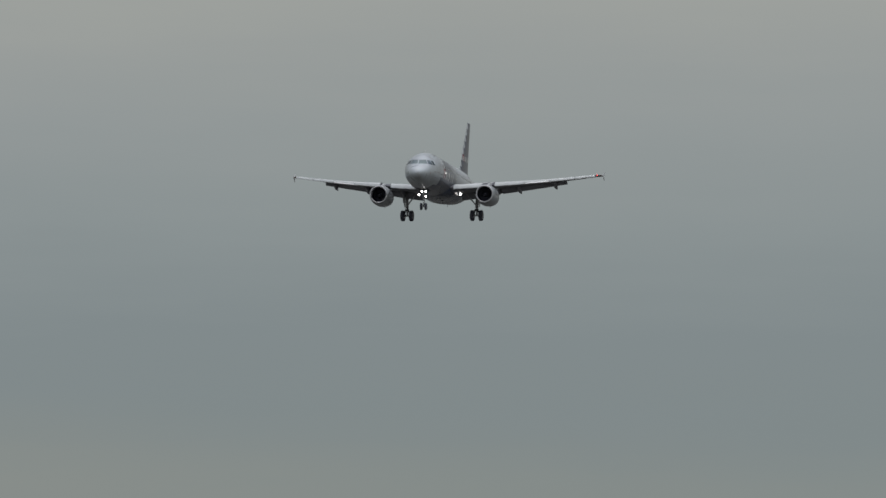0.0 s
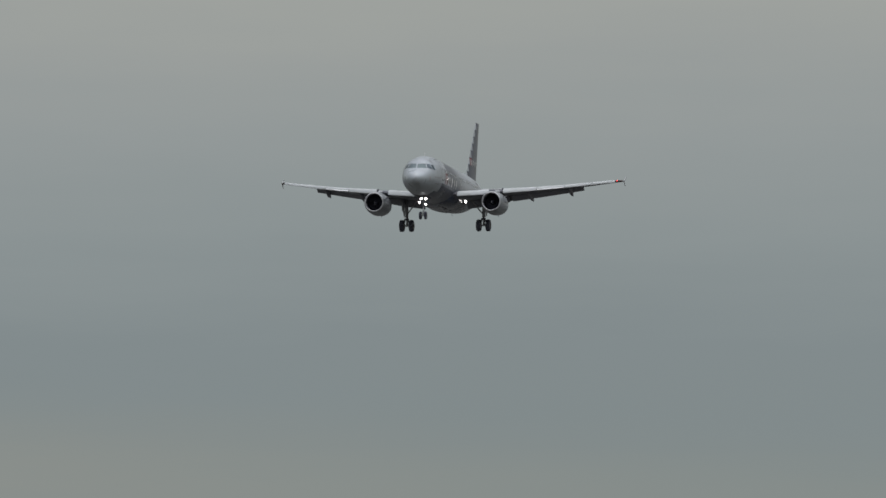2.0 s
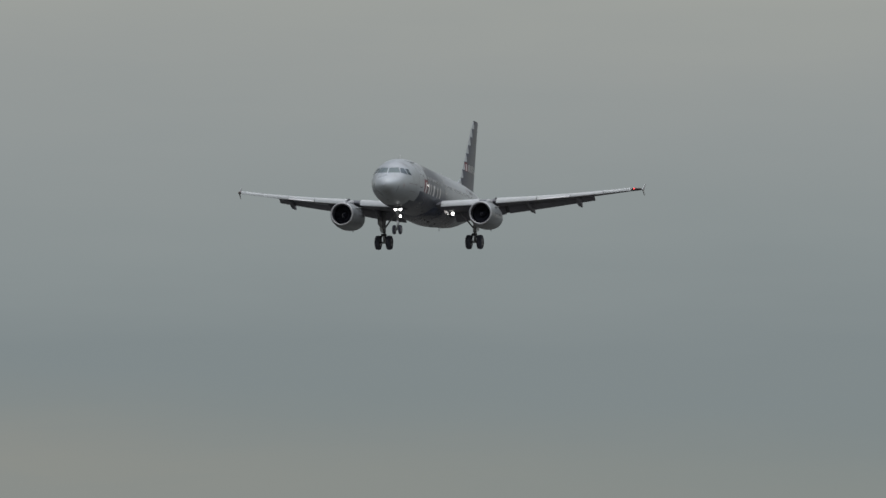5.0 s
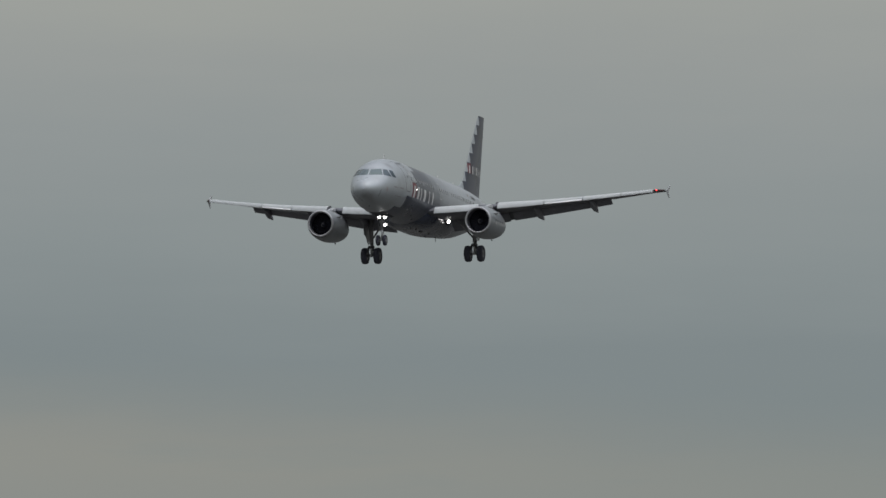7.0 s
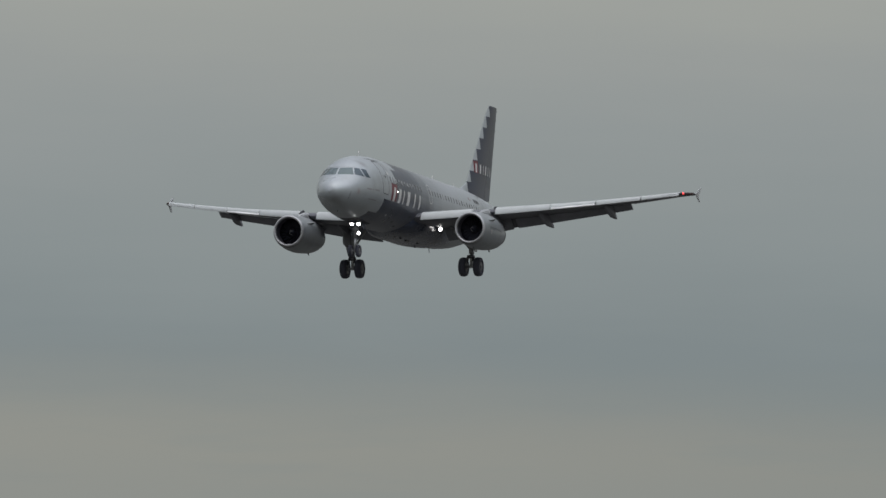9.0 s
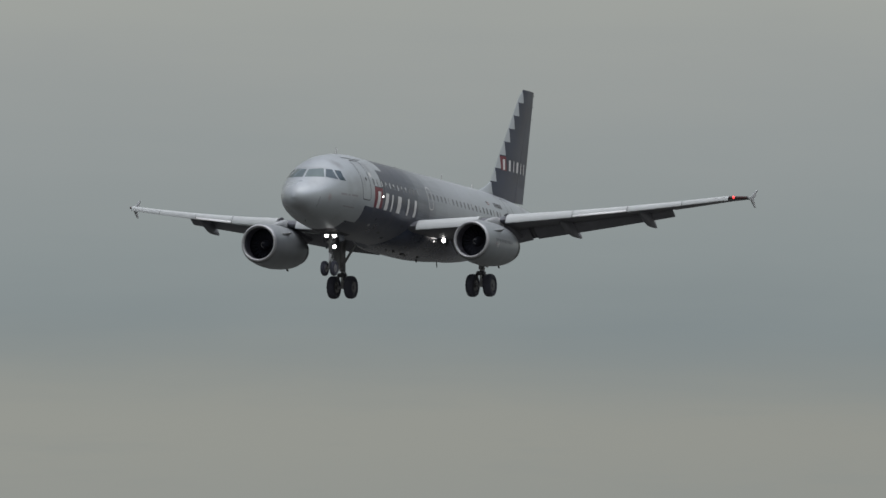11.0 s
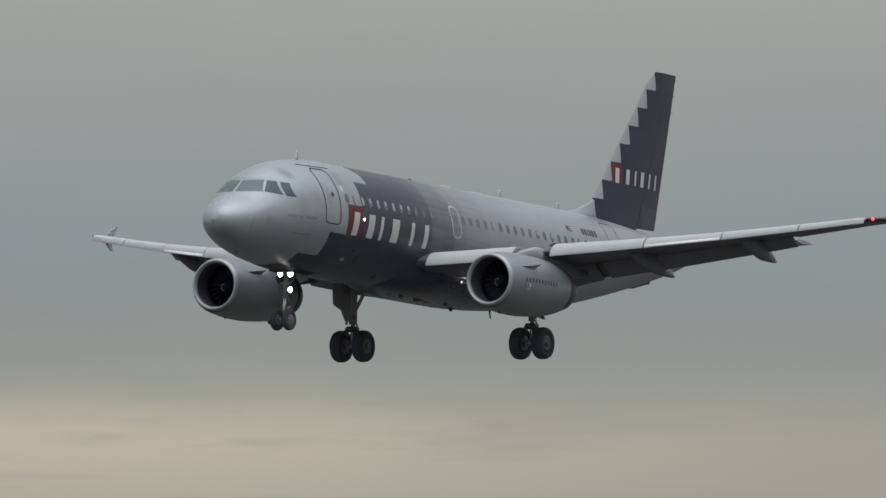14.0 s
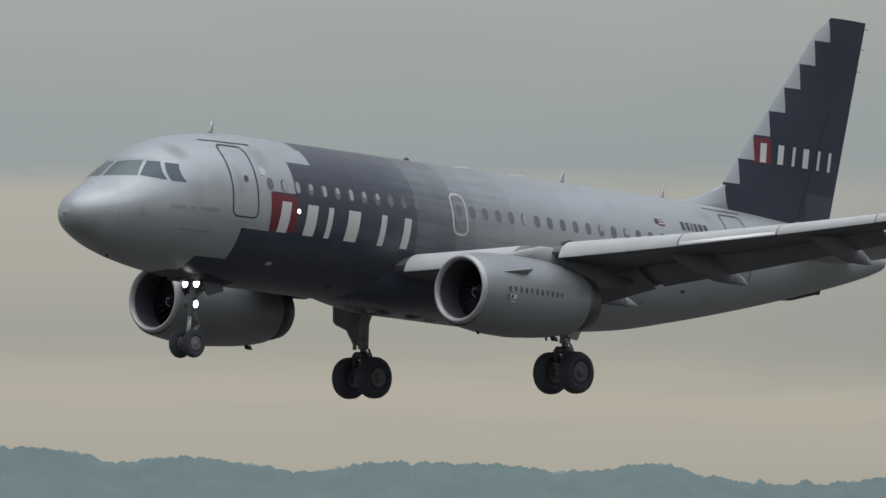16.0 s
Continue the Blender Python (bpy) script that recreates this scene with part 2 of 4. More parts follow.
def lathe(bm, profile, centre, axis="x", seg=40, close=False):
    """Turn rows (along, radius) about an axis through centre."""
    rings = []
    for along, r in profile:
        ring = []
        for i in range(seg):
            a = 2 * math.pi * i / seg
            c, d = r * math.cos(a), r * math.sin(a)
            off = {"x": (along, c, d), "y": (c, along, d), "z": (c, d, along)}[axis]
            ring.append(Vector(centre) + Vector(off))
        rings.append(ring)
    if close:
        rings.append(rings[0])
    loft(bm, rings, cap=not close)


def rod(bm, a, b, r, r2=None, seg=12):
    a, b = Vector(a), Vector(b)
    d = (b - a).normalized()
    u = d.orthogonal().normalized()
    v = d.cross(u)
    r2 = r if r2 is None else r2
    loft(bm, [[p + (u * math.cos(2 * math.pi * i / seg) + v * math.sin(2 * math.pi * i / seg)) * q for i in range(seg)] for p, q in ((a, r), (b, r2))])


def box(bm, centre, size, turn=None, bevel=0.0):
    geo = bmesh.ops.create_cube(bm, size=1.0)
    m = Matrix.Translation(centre) @ (turn or Matrix()) @ Matrix.Diagonal((*size, 1))
    bmesh.ops.transform(bm, matrix=m, verts=geo["verts"])
    if bevel:
        edges = list({e for v in geo["verts"] for e in v.link_edges})
        bmesh.ops.bevel(bm, geom=edges, offset=bevel, segments=2, affect="EDGES")


# ---------------------------------------------------------------- the airliner
# its space: x forward from the nose tip, y to the port wing, z up from the cabin's axis
airliner = new("airliner")
tagged(airliner, "silver and charcoal twin-engine jet airliner, gear and flaps down", "airplane")

# aft of the nose: crown, keel, half width, height of the widest line
NOSE = (
    (0.12, -0.62, -0.66, 0.02, -0.64), (0.16, -0.41, -0.85, 0.22, -0.63), (0.28, -0.24, -1.01, 0.42, -0.61), (0.50, -0.05, -1.17, 0.66, -0.58),
    (0.85, 0.16, -1.33, 0.90, -0.53), (1.25, 0.37, -1.48, 1.11, -0.47), (1.45, 0.51, -1.54, 1.20, -0.44), (1.84, 0.84, -1.64, 1.36, -0.38),
    (2.20, 1.08, -1.72, 1.47, -0.32), (2.60, 1.34, -1.79, 1.59, -0.26), (3.20, 1.61, -1.88, 1.72, -0.18), (4.00, 1.83, -1.96, 1.83, -0.10), (5.00, 1.98, -2.03, 1.93, -0.03),
)
CABIN_AND_TAIL = (
    (6.20, 2.07, -2.07, 1.975, 0.0), (20.0, 2.07, -2.07, 1.975, 0.0), (22.0, 2.07, -1.90, 1.93, 0.05), (24.5, 2.05, -1.45, 1.76, 0.22),
    (27.0, 1.98, -0.92, 1.46, 0.48), (29.5, 1.84, -0.33, 1.08, 0.72), (31.5, 1.66, 0.18, 0.72, 0.92), (33.0, 1.44, 0.62, 0.40, 1.05), (33.6, 1.30, 0.84, 0.24, 1.08),
)
HULL = NOSE + CABIN_AND_TAIL


def hull(s, a, out=0.0):
    """A point of the skin aft s, at the angle a above the widest line on the port side, lifted by out."""
    top, bot, w, zc = ease(HULL, s)
    up = (top - zc) if math.sin(a) >= 0 else (zc - bot)
    return Vector((-s, (w + out) * math.cos(a), zc + (up + out) * math.sin(a)))


def on_hull(s, z, out=0.0):
    top, bot, w, zc = ease(HULL, s)
    up = (top - zc) if z >= zc else (zc - bot)
    return hull(s, math.asin(max(-1.0, min(1.0, (z - zc) / up))), out)


def hull_piece(name, s0, s1, steps, material, parent, label="", cap=True):
    bm = bmesh.new()
    rings = []
    for k in range(steps + 1):
        u = k / steps
        s = s0 + (s1 - s0) * (u * u if s0 == 0 else u)
        rings.append([hull(s, 2 * math.pi * i / 72) for i in range(72)])
    loft(bm, rings, cap=cap)
    return sharp(part(name, bm, material, parent, label), 60)


def skin_patch(bm, s0, s1, z0, z1, out=0.008, lean=0.0, nx=3, nz=8, thick=0.02):
    """A plate that follows the hull between two stations and heights; lean shifts the upper edge aft."""
    grid = []
    for i in range(nx + 1):
        row = []
        for j in range(nz + 1):
            z = z0 + (z1 - z0) * j / nz
            s = s0 + (s1 - s0) * i / nx + lean * (j / nz)
            row.append(bm.verts.new(on_hull(s, z, out)))
        grid.append(row)
    for i in range(nx):
        for j in range(nz):
            bm.faces.new((grid[i][j], grid[i + 1][j], grid[i + 1][j + 1], grid[i][j + 1]))


def outline(bm, s0, s1, z0, z1, r, width, out=0.010, bulge=0.0):
    """A rounded rectangular line on the hull."""
    pts = []
    for cs, cz, a0 in ((s1 - r, z1 - r, 0), (s0 + r, z1 - r, 90), (s0 + r, z0 + r, 180), (s1 - r, z0 + r, 270)):
        for k in range(6):
            a = radians(a0 + 90 * k / 5)
            pts.append((cs + r * math.cos(a), cz + r * math.sin(a), math.cos(a), math.sin(a)))
    dense = []
    for k, p in enumerate(pts):
        q = pts[(k + 1) % len(pts)]
        n = max(1, int(math.hypot(q[0] - p[0], q[1] - p[1]) / 0.15))
        for m in range(n):
            dense.append([a + (b - a) * m / n for a, b in zip(p, q)])
    inner = [bm.verts.new(on_hull(p[0] - p[2] * width / 2, p[1] - p[3] * width / 2, out)) for p in dense]
    outer = [bm.verts.new(on_hull(p[0] + p[2] * width / 2, p[1] + p[3] * width / 2, out)) for p in dense]
    for k in range(len(dense)):
        j = (k + 1) % len(dense)
        bm.faces.new((inner[k], inner[j], outer[j], outer[k]))


def rounded_plate(bm, s0, s1, z0, z1, r, out):
    pts = []
    for cs, cz, a0 in ((s1 - r, z1 - r, 0), (s0 + r, z1 - r, 90), (s0 + r, z0 + r, 180), (s1 - r, z0 + r, 270)):
        for k in range(5):
            a = radians(a0 + 90 * k / 4)
            pts.append((cs + r * math.cos(a), cz + r * math.sin(a)))
    c = bm.verts.new(on_hull((s0 + s1) / 2, (z0 + z1) / 2, out))
    ring = [bm.verts.new(on_hull(*p, out)) for p in pts]
    for k in range(len(ring)):
        bm.faces.new((c, ring[k], ring[(k + 1) % len(ring)]))


def fuselage():
    hull_piece("radome", 0.0, 1.15, 16, M_RADOME, airliner, "silver nose radome")
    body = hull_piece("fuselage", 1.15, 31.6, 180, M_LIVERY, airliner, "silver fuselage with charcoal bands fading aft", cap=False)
    hull_piece("tail_cone", 31.6, 33.6, 14, M_SILVER, airliner)
    # wing-to-body fairing under the belly
    bm = bmesh.new()
    table = ((9.8, 0.55, -1.95), (10.6, 1.20, -2.09), (11.8, 1.76, -2.21), (13.0, 2.05, -2.28), (16.5, 2.05, -2.28), (18.5, 1.80, -2.2), (20.0, 1.20, -2.06), (21.0, 0.5, -1.92))
    rings = []
    for k in range(37):
        s = 9.8 + 11.2 * k / 36
        w, b = ease(table, s)
        rings.append([Vector((-s, w * math.copysign(abs(math.cos(a)) ** 0.75, math.cos(a)), -0.9 + (b + 0.9) * abs(math.sin(a)) ** 0.75 * (-1 if math.sin(a) > 0 else 0.3) * -1)) for a in [2 * math.pi * i / 40 for i in range(40)]])
    loft(bm, rings)
    fairing = part("belly_fairing", bm, M_BELLY, airliner, "smooth belly fairing between the wings")
    for s0, y0, d, m in ((12.3, 0.55, 0.16, M_LINE), (13.4, 0.6, 0.3, M_LINE), (14.3, 0.4, 0.22, M_FAINT), (15.2, 0.7, 0.18, M_LINE), (12.0, 0.3, 0.2, M_FAINT)):
        w, b = ease(table, s0)
        c = (y0 / w) ** (1 / 0.75)
        z = -0.9 + (b + 0.9) * math.sqrt(1 - c * c) ** 0.75
        bm = bmesh.new()
        loft(bm, [[Vector((-(s0 + d * math.cos(t)), y0 + 0.6 * d * math.sin(t), z - 0.012 + 0.06 * math.sin(t) + lift)) for t in [2 * math.pi * i / 14 for i in range(14)]] for lift in (0.0, 0.05)])
        part("access_plate", bm, m, fairing)
    return body


body = fuselage()


def cockpit():
    """Six flat-looking panes round the nose, dark behind the glass."""
    panes = {
        "port_front": ((0.05, 0.475), (0.95, 0.495), (0.71, 0.97), (0.05, 0.92)),
        "port_side": ((0.985, 0.51), (1.41, 0.43), (1.05, 0.94), (0.80, 0.95)),
        "port_aft": ((1.465, 0.41), (1.60, 0.415), (1.31, 0.91), (1.12, 0.93)),
    }
    return panes


def top_point(y, z, out):
    """The nose's skin at the half breadth y and height z, found by halving."""
    lo, hi = 0.6, 6.0
    for _ in range(40):
        mid = (lo + hi) / 2
        top, bot, w, zc = ease(HULL, mid)
        high = zc + (top - zc) * math.sqrt(max(0.0, 1 - (y / w) ** 2)) if y < w else -9.0
        lo, hi = (mid, hi) if high < z else (lo, mid)
    return on_hull(hi, z, out)


def pane(name, corners, side, material, parent, out=0.006, n=6):
    """A pane through four corners (half breadth, height), laid on the skin."""
    bm = bmesh.new()
    grid = []
    for i in range(n + 1):
        row = []
        for j in range(n + 1):
            u, v = i / n, j / n
            c = [(1 - u) * (1 - v) * a + u * (1 - v) * b + u * v * d + (1 - u) * v * e for a, b, d, e in zip(*corners)]
            p = top_point(c[0], c[1], out)
            p.y *= side
            row.append(bm.verts.new(p))
        grid.append(row)
    for i in range(n):
        for j in range(n):
            bm.faces.new((grid[i][j], grid[i + 1][j], grid[i + 1][j + 1], grid[i][j + 1]))
    return part(name, bm, material, parent)


for key, corners in cockpit().items():
    for side in (1, -1):
        pane("cockpit_window", corners, side, M_GLASS if key == "port_front" else M_SIDEGLASS, body)

# front door with its sill and a small window
bm = bmesh.new()
outline(bm, 4.64, 5.56, -0.34, 1.62, 0.18, 0.04)
door = part("door_outline", bm, M_LINE, body, "dark line round the closed cabin door")
bm = bmesh.new()
rounded_plate(bm, 5.10, 5.26, 0.62, 0.80, 0.07, 0.012)
part("door_window", bm, M_GREYBAR, body)
bm = bmesh.new()
skin_patch(bm, 4.42, 5.66, -0.47, -0.37, 0.012)
part("door_sill", bm, M_SILVER, body)
bm = bmesh.new()
skin_patch(bm, 4.30, 5.95, 1.70, 1.73, 0.012, nz=1)
part("rain_gutter", bm, M_LINE, body)
# escape hatch over the wing, outlined in white
bm = bmesh.new()
outline(bm, 13.37, 13.94, -0.02, 1.10, 0.2, 0.06)
part("hatch_outline", bm, M_WHITE, body, "white line round the overwing hatch")
# aft service door
bm = bmesh.new()
outline(bm, 25.33, 26.32, -0.2, 1.68, 0.12, 0.04)
part("door_outline", bm, M_GREYBAR, body, "thin line round the closed aft door")
bm = bmesh.new()
skin_patch(bm, 24.85, 26.6, 1.80, 1.825, 0.012, nz=1)
part("rain_gutter", bm, M_GREYBAR, body)
# dark wear strip under the tail, and the exhaust of the auxiliary turbine
bm = bmesh.new()
loft(bm, [[Vector((-q, b * 0.07, ease(HULL, q)[1] + 0.02 - d * a)) for b, a in ((-1, 0), (-0.7, 1), (0.7, 1), (1, 0))] for q, d in ((29.3, 0.02), (29.8, 0.10), (30.9, 0.11), (31.02, 0.14), (31.05, 0.02))])
part("tail_strip", bm, M_DARK, airliner, "dark wear strip under the tail")
bm = bmesh.new()
lathe(bm, [(0.06, 0.20), (-0.03, 0.20), (-0.10, 0.185), (-0.10, 0.15), (0.04, 0.13)], (-33.6, 0, 1.075), "x", 24)
part("tail_exhaust", bm, M_NOZZLE, airliner, "dark exhaust ring at the tail's end")

# faint lines of small writing, a worn patch and a pale oval by the nose
for s0, s1, z0, z1 in ((2.55, 3.05, -0.32, -0.22), (3.15, 3.35, -0.31, -0.23), (3.5, 4.15, -0.30, -0.20), (2.9, 4.0, -0.88, -0.82)):
    bm = bmesh.new()
    skin_patch(bm, s0, s1, z0, z1, 0.006, nz=2)
    part("nose_marking", bm, M_FAINT, body)
bm = bmesh.new()
rounded_plate(bm, 5.74, 5.98, 0.86, 1.10, 0.11, 0.008)
part("pale_oval", bm, M_WHITE, body)
bm = bmesh.new()
rounded_plate(bm, 6.5, 6.75, -1.5, -1.4, 0.04, 0.008)
part("inlet_plate", bm, M_SHADE, body)

# dark patch on the keel ahead of the nose gear, painting the open bay's shade
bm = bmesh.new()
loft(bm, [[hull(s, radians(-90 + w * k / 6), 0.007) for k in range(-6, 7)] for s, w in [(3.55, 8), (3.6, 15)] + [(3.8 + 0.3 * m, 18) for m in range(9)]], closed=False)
part("bay_shade_patch", bm, M_DARK, body, "dark patch painted as the open nose-wheel bay's shade")

# small vents and drains on the belly
for s0, z0, ds, m in ((8.3, -1.70, 0.35, M_GREYBAR), (9.4, -1.86, 0.25, M_DARK), (7.4, -1.55, 0.18, M_DARK), (21.6, -1.2, 0.3, M_FAINT), (23.2, -0.75, 0.22, M_DARK), (10.4, -1.2, 0.3, M_GREYBAR)):
    bm = bmesh.new()
    rounded_plate(bm, s0, s0 + ds, z0, z0 + 0.09, 0.04, 0.008)
    part("belly_vent", bm, m, body)

# cabin windows
stations = [6.07 + 0.533 * k for k in range(12)] + [13.66] + [14.2 + 0.533 * k for k in range(19)]
for k, s in enumerate(stations):
    bm = bmesh.new()
    rounded_plate(bm, s - 0.115, s + 0.115, 0.48, 0.82, 0.11, 0.006)
    base = len(bm.faces)
    lit = random.random() < (0.8 if s < 12.5 else 0.3)
    if lit:
        # a drawn shade, set aft: the dark front strip paints the recess's shadow
        low = 0.50 if random.random() < 0.6 else 0.62
        rounded_plate(bm, s - 0.045, s + 0.10, low, 0.80, 0.07, 0.010)
        bm.faces.ensure_lookup_table()
        for f in bm.faces[base:]:
            f.material_index = 1
    part("cabin_window", bm, [M_PANE, M_SHADE], body)

# emblem: a red square, and white bars in place of the letters
bm = bmesh.new()
skin_patch(bm, 6.06, 7.10, -0.60, 0.42, 0.006, nz=12)
part("emblem_square", bm, M_RED, body, "dark red painted square")
for s0, s1, lean in ((6.36, 6.74, 0.12), (7.38, 7.80, 0.12), (8.22, 8.42, 0.12), (9.02, 9.50, 0.12), (10.36, 10.58, 0.1), (11.28, 11.56, 0.1)):
    bm = bmesh.new()
    skin_patch(bm, s0, s1, -0.62, 0.22, 0.012, lean, nz=12)
    part("title_bar", bm, M_WHITE, body, "plain white painted bar")
# registration and small markings
for s0, s1 in ((23.2, 23.36), (23.43, 23.57), (23.64, 23.72), (23.79, 23.93), (24.0, 24.17), (24.24, 24.4)):
    bm = bmesh.new()
    skin_patch(bm, s0, s1, 1.02, 1.26, 0.008, nx=1, nz=2)
    part("registration_bar", bm, M_GREYBAR, body)


# small flag ahead of the registration
for s0, s1, z0, z1, m in ((22.05, 22.19, 1.09, 1.24, M_LINE), (22.19, 22.45, 1.05, 1.24, M_RED), (22.19, 22.45, 1.10, 1.14, M_WHITE), (22.19, 22.45, 1.18, 1.21, M_WHITE)):
    bm = bmesh.new()
    skin_patch(bm, s0, s1, z0, z1, 0.007 if m is not M_WHITE else 0.012, nx=1, nz=2)
    part("flag_marking", bm, m, body)


def airfoil(chord, thick, n=14, camber=0.02, start=0.0, stop=1.0):
    """A closed section from the tail over the top to the nose and back below: rows of (aft, up)."""
    def half(x):
        return 5 * thick * (0.2969 * math.sqrt(x) - 0.126 * x - 0.3516 * x * x + 0.2843 * x**3 - 0.1036 * x**4)

    pts = []
    for side in (1, -1):
        for k in range(n + 1):
            u = 0.5 * (1 - math.cos(math.pi * k / n))
            x = start + (stop - start) * u
            if side > 0:
                x = start + stop - x
            c = camber * 4 * x * (1 - x)
            pts.append((x * chord, (c + side * half(x)) * chord))
    res = [pts[0]]
    for p in pts[1:]:
        if math.hypot(p[0] - res[-1][0], p[1] - res[-1][1]) > 1e-6:
            res.append(p)
    if math.hypot(res[0][0] - res[-1][0], res[0][1] - res[-1][1]) < 1e-6:
        res.pop()
    return res


def wing_line(y):
    """Leading edge aft, chord, height, twist of the wing at the half span y."""
    le = 11.5 + 0.395 * (y - 2) if y < 6.2 else 13.16 + 0.47 * (y - 6.2) + 1.2 * max(0.0, y - 16.0) ** 2
    te = 17.0 if y < 6.4 else 17.0 + (y - 6.4) * 0.262 + 0.35 * max(0.0, y - 16.0)
    z = -1.05 + 0.089 * (y - 2) + 0.0027 * max(0, y - 2) ** 2
    twist = 3.0 - 3.5 * y / 17
    return le, te - le, z, twist


def wing_ring(y, side, section, thick, dx=0.0, dz=0.0, turn=0.0, pivot=0.0):
    le, c, z, tw = wing_line(y)
    a = radians(-tw)
    ring = []
    for u, v in section:
        b = radians(turn)
        u, v = pivot + (u - pivot) * math.cos(b) + v * math.sin(b), -(u - pivot) * math.sin(b) + v * math.cos(b)
        u, v = u + dx, v + dz
        ring.append(Vector((-(le + u * math.cos(a) - v * math.sin(a)), side * y, z + u * math.sin(a) + v * math.cos(a))))
    return ring


def build_wing(side):
    thick = lambda y: 0.15 - 0.045 * min(1, y / 8)
    bm = bmesh.new()
    rings = []
    for k in range(25):
        y = 0.5 + (13.25 - 0.5) * k / 24
        c = wing_line(y)[1]
        rings.append(wing_ring(y, side, airfoil(c, thick(y), stop=0.87), thick(y)))
    loft(bm, rings)
    wing = sharp(part("wing", bm, M_BOX, airliner, "swept wing in grey darkened as underside shade, slats and flaps out"), 40)
    bm = bmesh.new()
    rings = []
    for k in range(15):
        y = 13.25 + (16.91 - 13.25) * k / 14
        c = wing_line(y)[1]
        rings.append(wing_ring(y, side, airfoil(c, thick(y)), thick(y)))
    loft(bm, rings)
    sharp(part("wing_tip_panel", bm, M_BOX, wing), 40)
    # flaps, drooped behind the rear spar
    for y0, y1, droop in ((2.1, 6.22, 33), (6.50, 13.2, 33)):
        bm = bmesh.new()
        rings = []
        for k in range(9):
            y = y0 + (y1 - y0) * k / 8
            c = wing_line(y)[1]
            fc = 0.24 * min(c, 4.6)
            rings.append(wing_ring(y, side, [(0.80 * c + u + 0.03 * c, v - 0.012 * c) for u, v in airfoil(fc, 0.15, 10)], 0, 0.0, 0.0, droop, 0.82 * c))
        loft(bm, rings)
        sharp(part("flap", bm, M_UNDER, wing, "grey trailing-edge flap, lowered"), 40)
    # dark rib filling the slot between the two flaps, in place of its shade
    bm = bmesh.new()
    rings = []
    for y in (6.20, 6.52):
        c = wing_line(y)[1]
        rings.append(wing_ring(y, side, [(0.80 * c + u * 0.92 + 0.03 * c, v * 0.8 - 0.002 * c) for u, v in airfoil(0.24 * min(c, 4.6), 0.15, 10)], 0, 0.0, 0.0, 33, 0.82 * c))
    loft(bm, rings)
    part("flap_slot_shade", bm, M_COVE, wing)
    # slats, moved forward and down
    for y0, y1 in ((2.08, 4.95), (6.25, 9.25), (9.29, 11.76), (11.80, 14.25), (14.29, 16.33)):
        bm = bmesh.new()
        rings = []
        for k in range(5):
            y = y0 + (y1 - y0) * k / 4
            q = 1.05 if y < 6 else max(0.72, 1.0 - 0.028 * (y - 6.2))
            outer = [(0.62, 0.33), (0.42, 0.327), (0.24, 0.30), (0.08, 0.235), (-0.04, 0.14), (-0.12, 0.03), (-0.17, -0.09), (-0.20, -0.19), (-0.195, -0.215)]
            inner = [(-0.165, -0.20), (-0.10, -0.10), (0.0, 0.02), (0.12, 0.13), (0.28, 0.22), (0.45, 0.28), (0.62, 0.312)]
            low = ease(((2.0, 1.0), (6.2, 0.95), (9.0, 0.78), (12.0, 0.62), (16.3, 0.46)), y)[0]
            rings.append(wing_ring(y, side, [(u * q, v * q * (low if v > 0 else 1.0)) for u, v in outer + inner], 0))
        loft(bm, rings)
        bm.faces.ensure_lookup_table()
        # the slat's hollow rear faces take the painted shade
        for k in range(4 * 16):
            if k % 16 > 8:
                bm.faces[k].material_index = 1
        sharp(part("slat", bm, [M_SLAT, M_COVE], wing, "pale metal leading-edge slat, extended"), 32)
    # bare lip along the lower edge of one slat, polished sheen painted pale
    bm = bmesh.new()
    loft(bm, [wing_ring(y, side, [(-0.175 * q, -0.085 * q), (-0.205 * q, -0.185 * q), (-0.200 * q, -0.222 * q), (-0.19 * q, -0.19 * q)], 0) for y, q in ((9.31, 0.913), (11.74, 0.845))])
    part("slat_lip", bm, M_BARE, wing, "bare metal slat lip, its sheen painted pale")
    bm = bmesh.new()
    loft(bm, [wing_ring(y, side, [(0.60, 0.34), (0.35, 0.35), (0.12, 0.27), (0.04, 0.18), (0.3, 0.2), (0.6, 0.26)], 0) for y in (6.10, 6.17)])
    sharp(part("slat_end_plate", bm, M_DARK, wing), 30)
    # flap track fairings
    for y, tip, zt in ((4.2, 18.6, -1.60), (8.28, 18.55, -1.10), (12.0, 19.4, -0.55)):
        le, c, z, tw = wing_line(y)
        a = Vector((-(le + 0.34 * c), side * y, z - 0.05 * min(c, 4)))
        b = Vector((-tip, side * y, zt))
        mid = Vector((-(le + 0.86 * c), side * y, z - 0.10 * min(c, 4)))
        bm = bmesh.new()
        rings = []
        for k in range(17):
            u = k / 16
            p = a * (1 - u) ** 2 + mid * 2 * u * (1 - u) + b * u * u
            r = 0.015 + 0.29 * min(1.0, u / 0.45) ** 0.6 * min(1.0, (1 - u) / 0.42) ** 0.72
            rings.append([p + Vector((0, 0.62 * r * math.cos(t), 1.1 * r * math.sin(t))) for t in [2 * math.pi * i / 16 for i in range(16)]])
        loft(bm, rings[:15])
        fairing = part("flap_track_fairing", bm, M_UNDER, wing, "canoe-shaped flap track fairing")
        bm = bmesh.new()
        loft(bm, rings[14:])
        part("fairing_tip", bm, M_FAINT, fairing, "pale pointed tip")
    # tip fence, above and below the tip
    le, c, z, tw = wing_line(16.93)
    bm = bmesh.new()
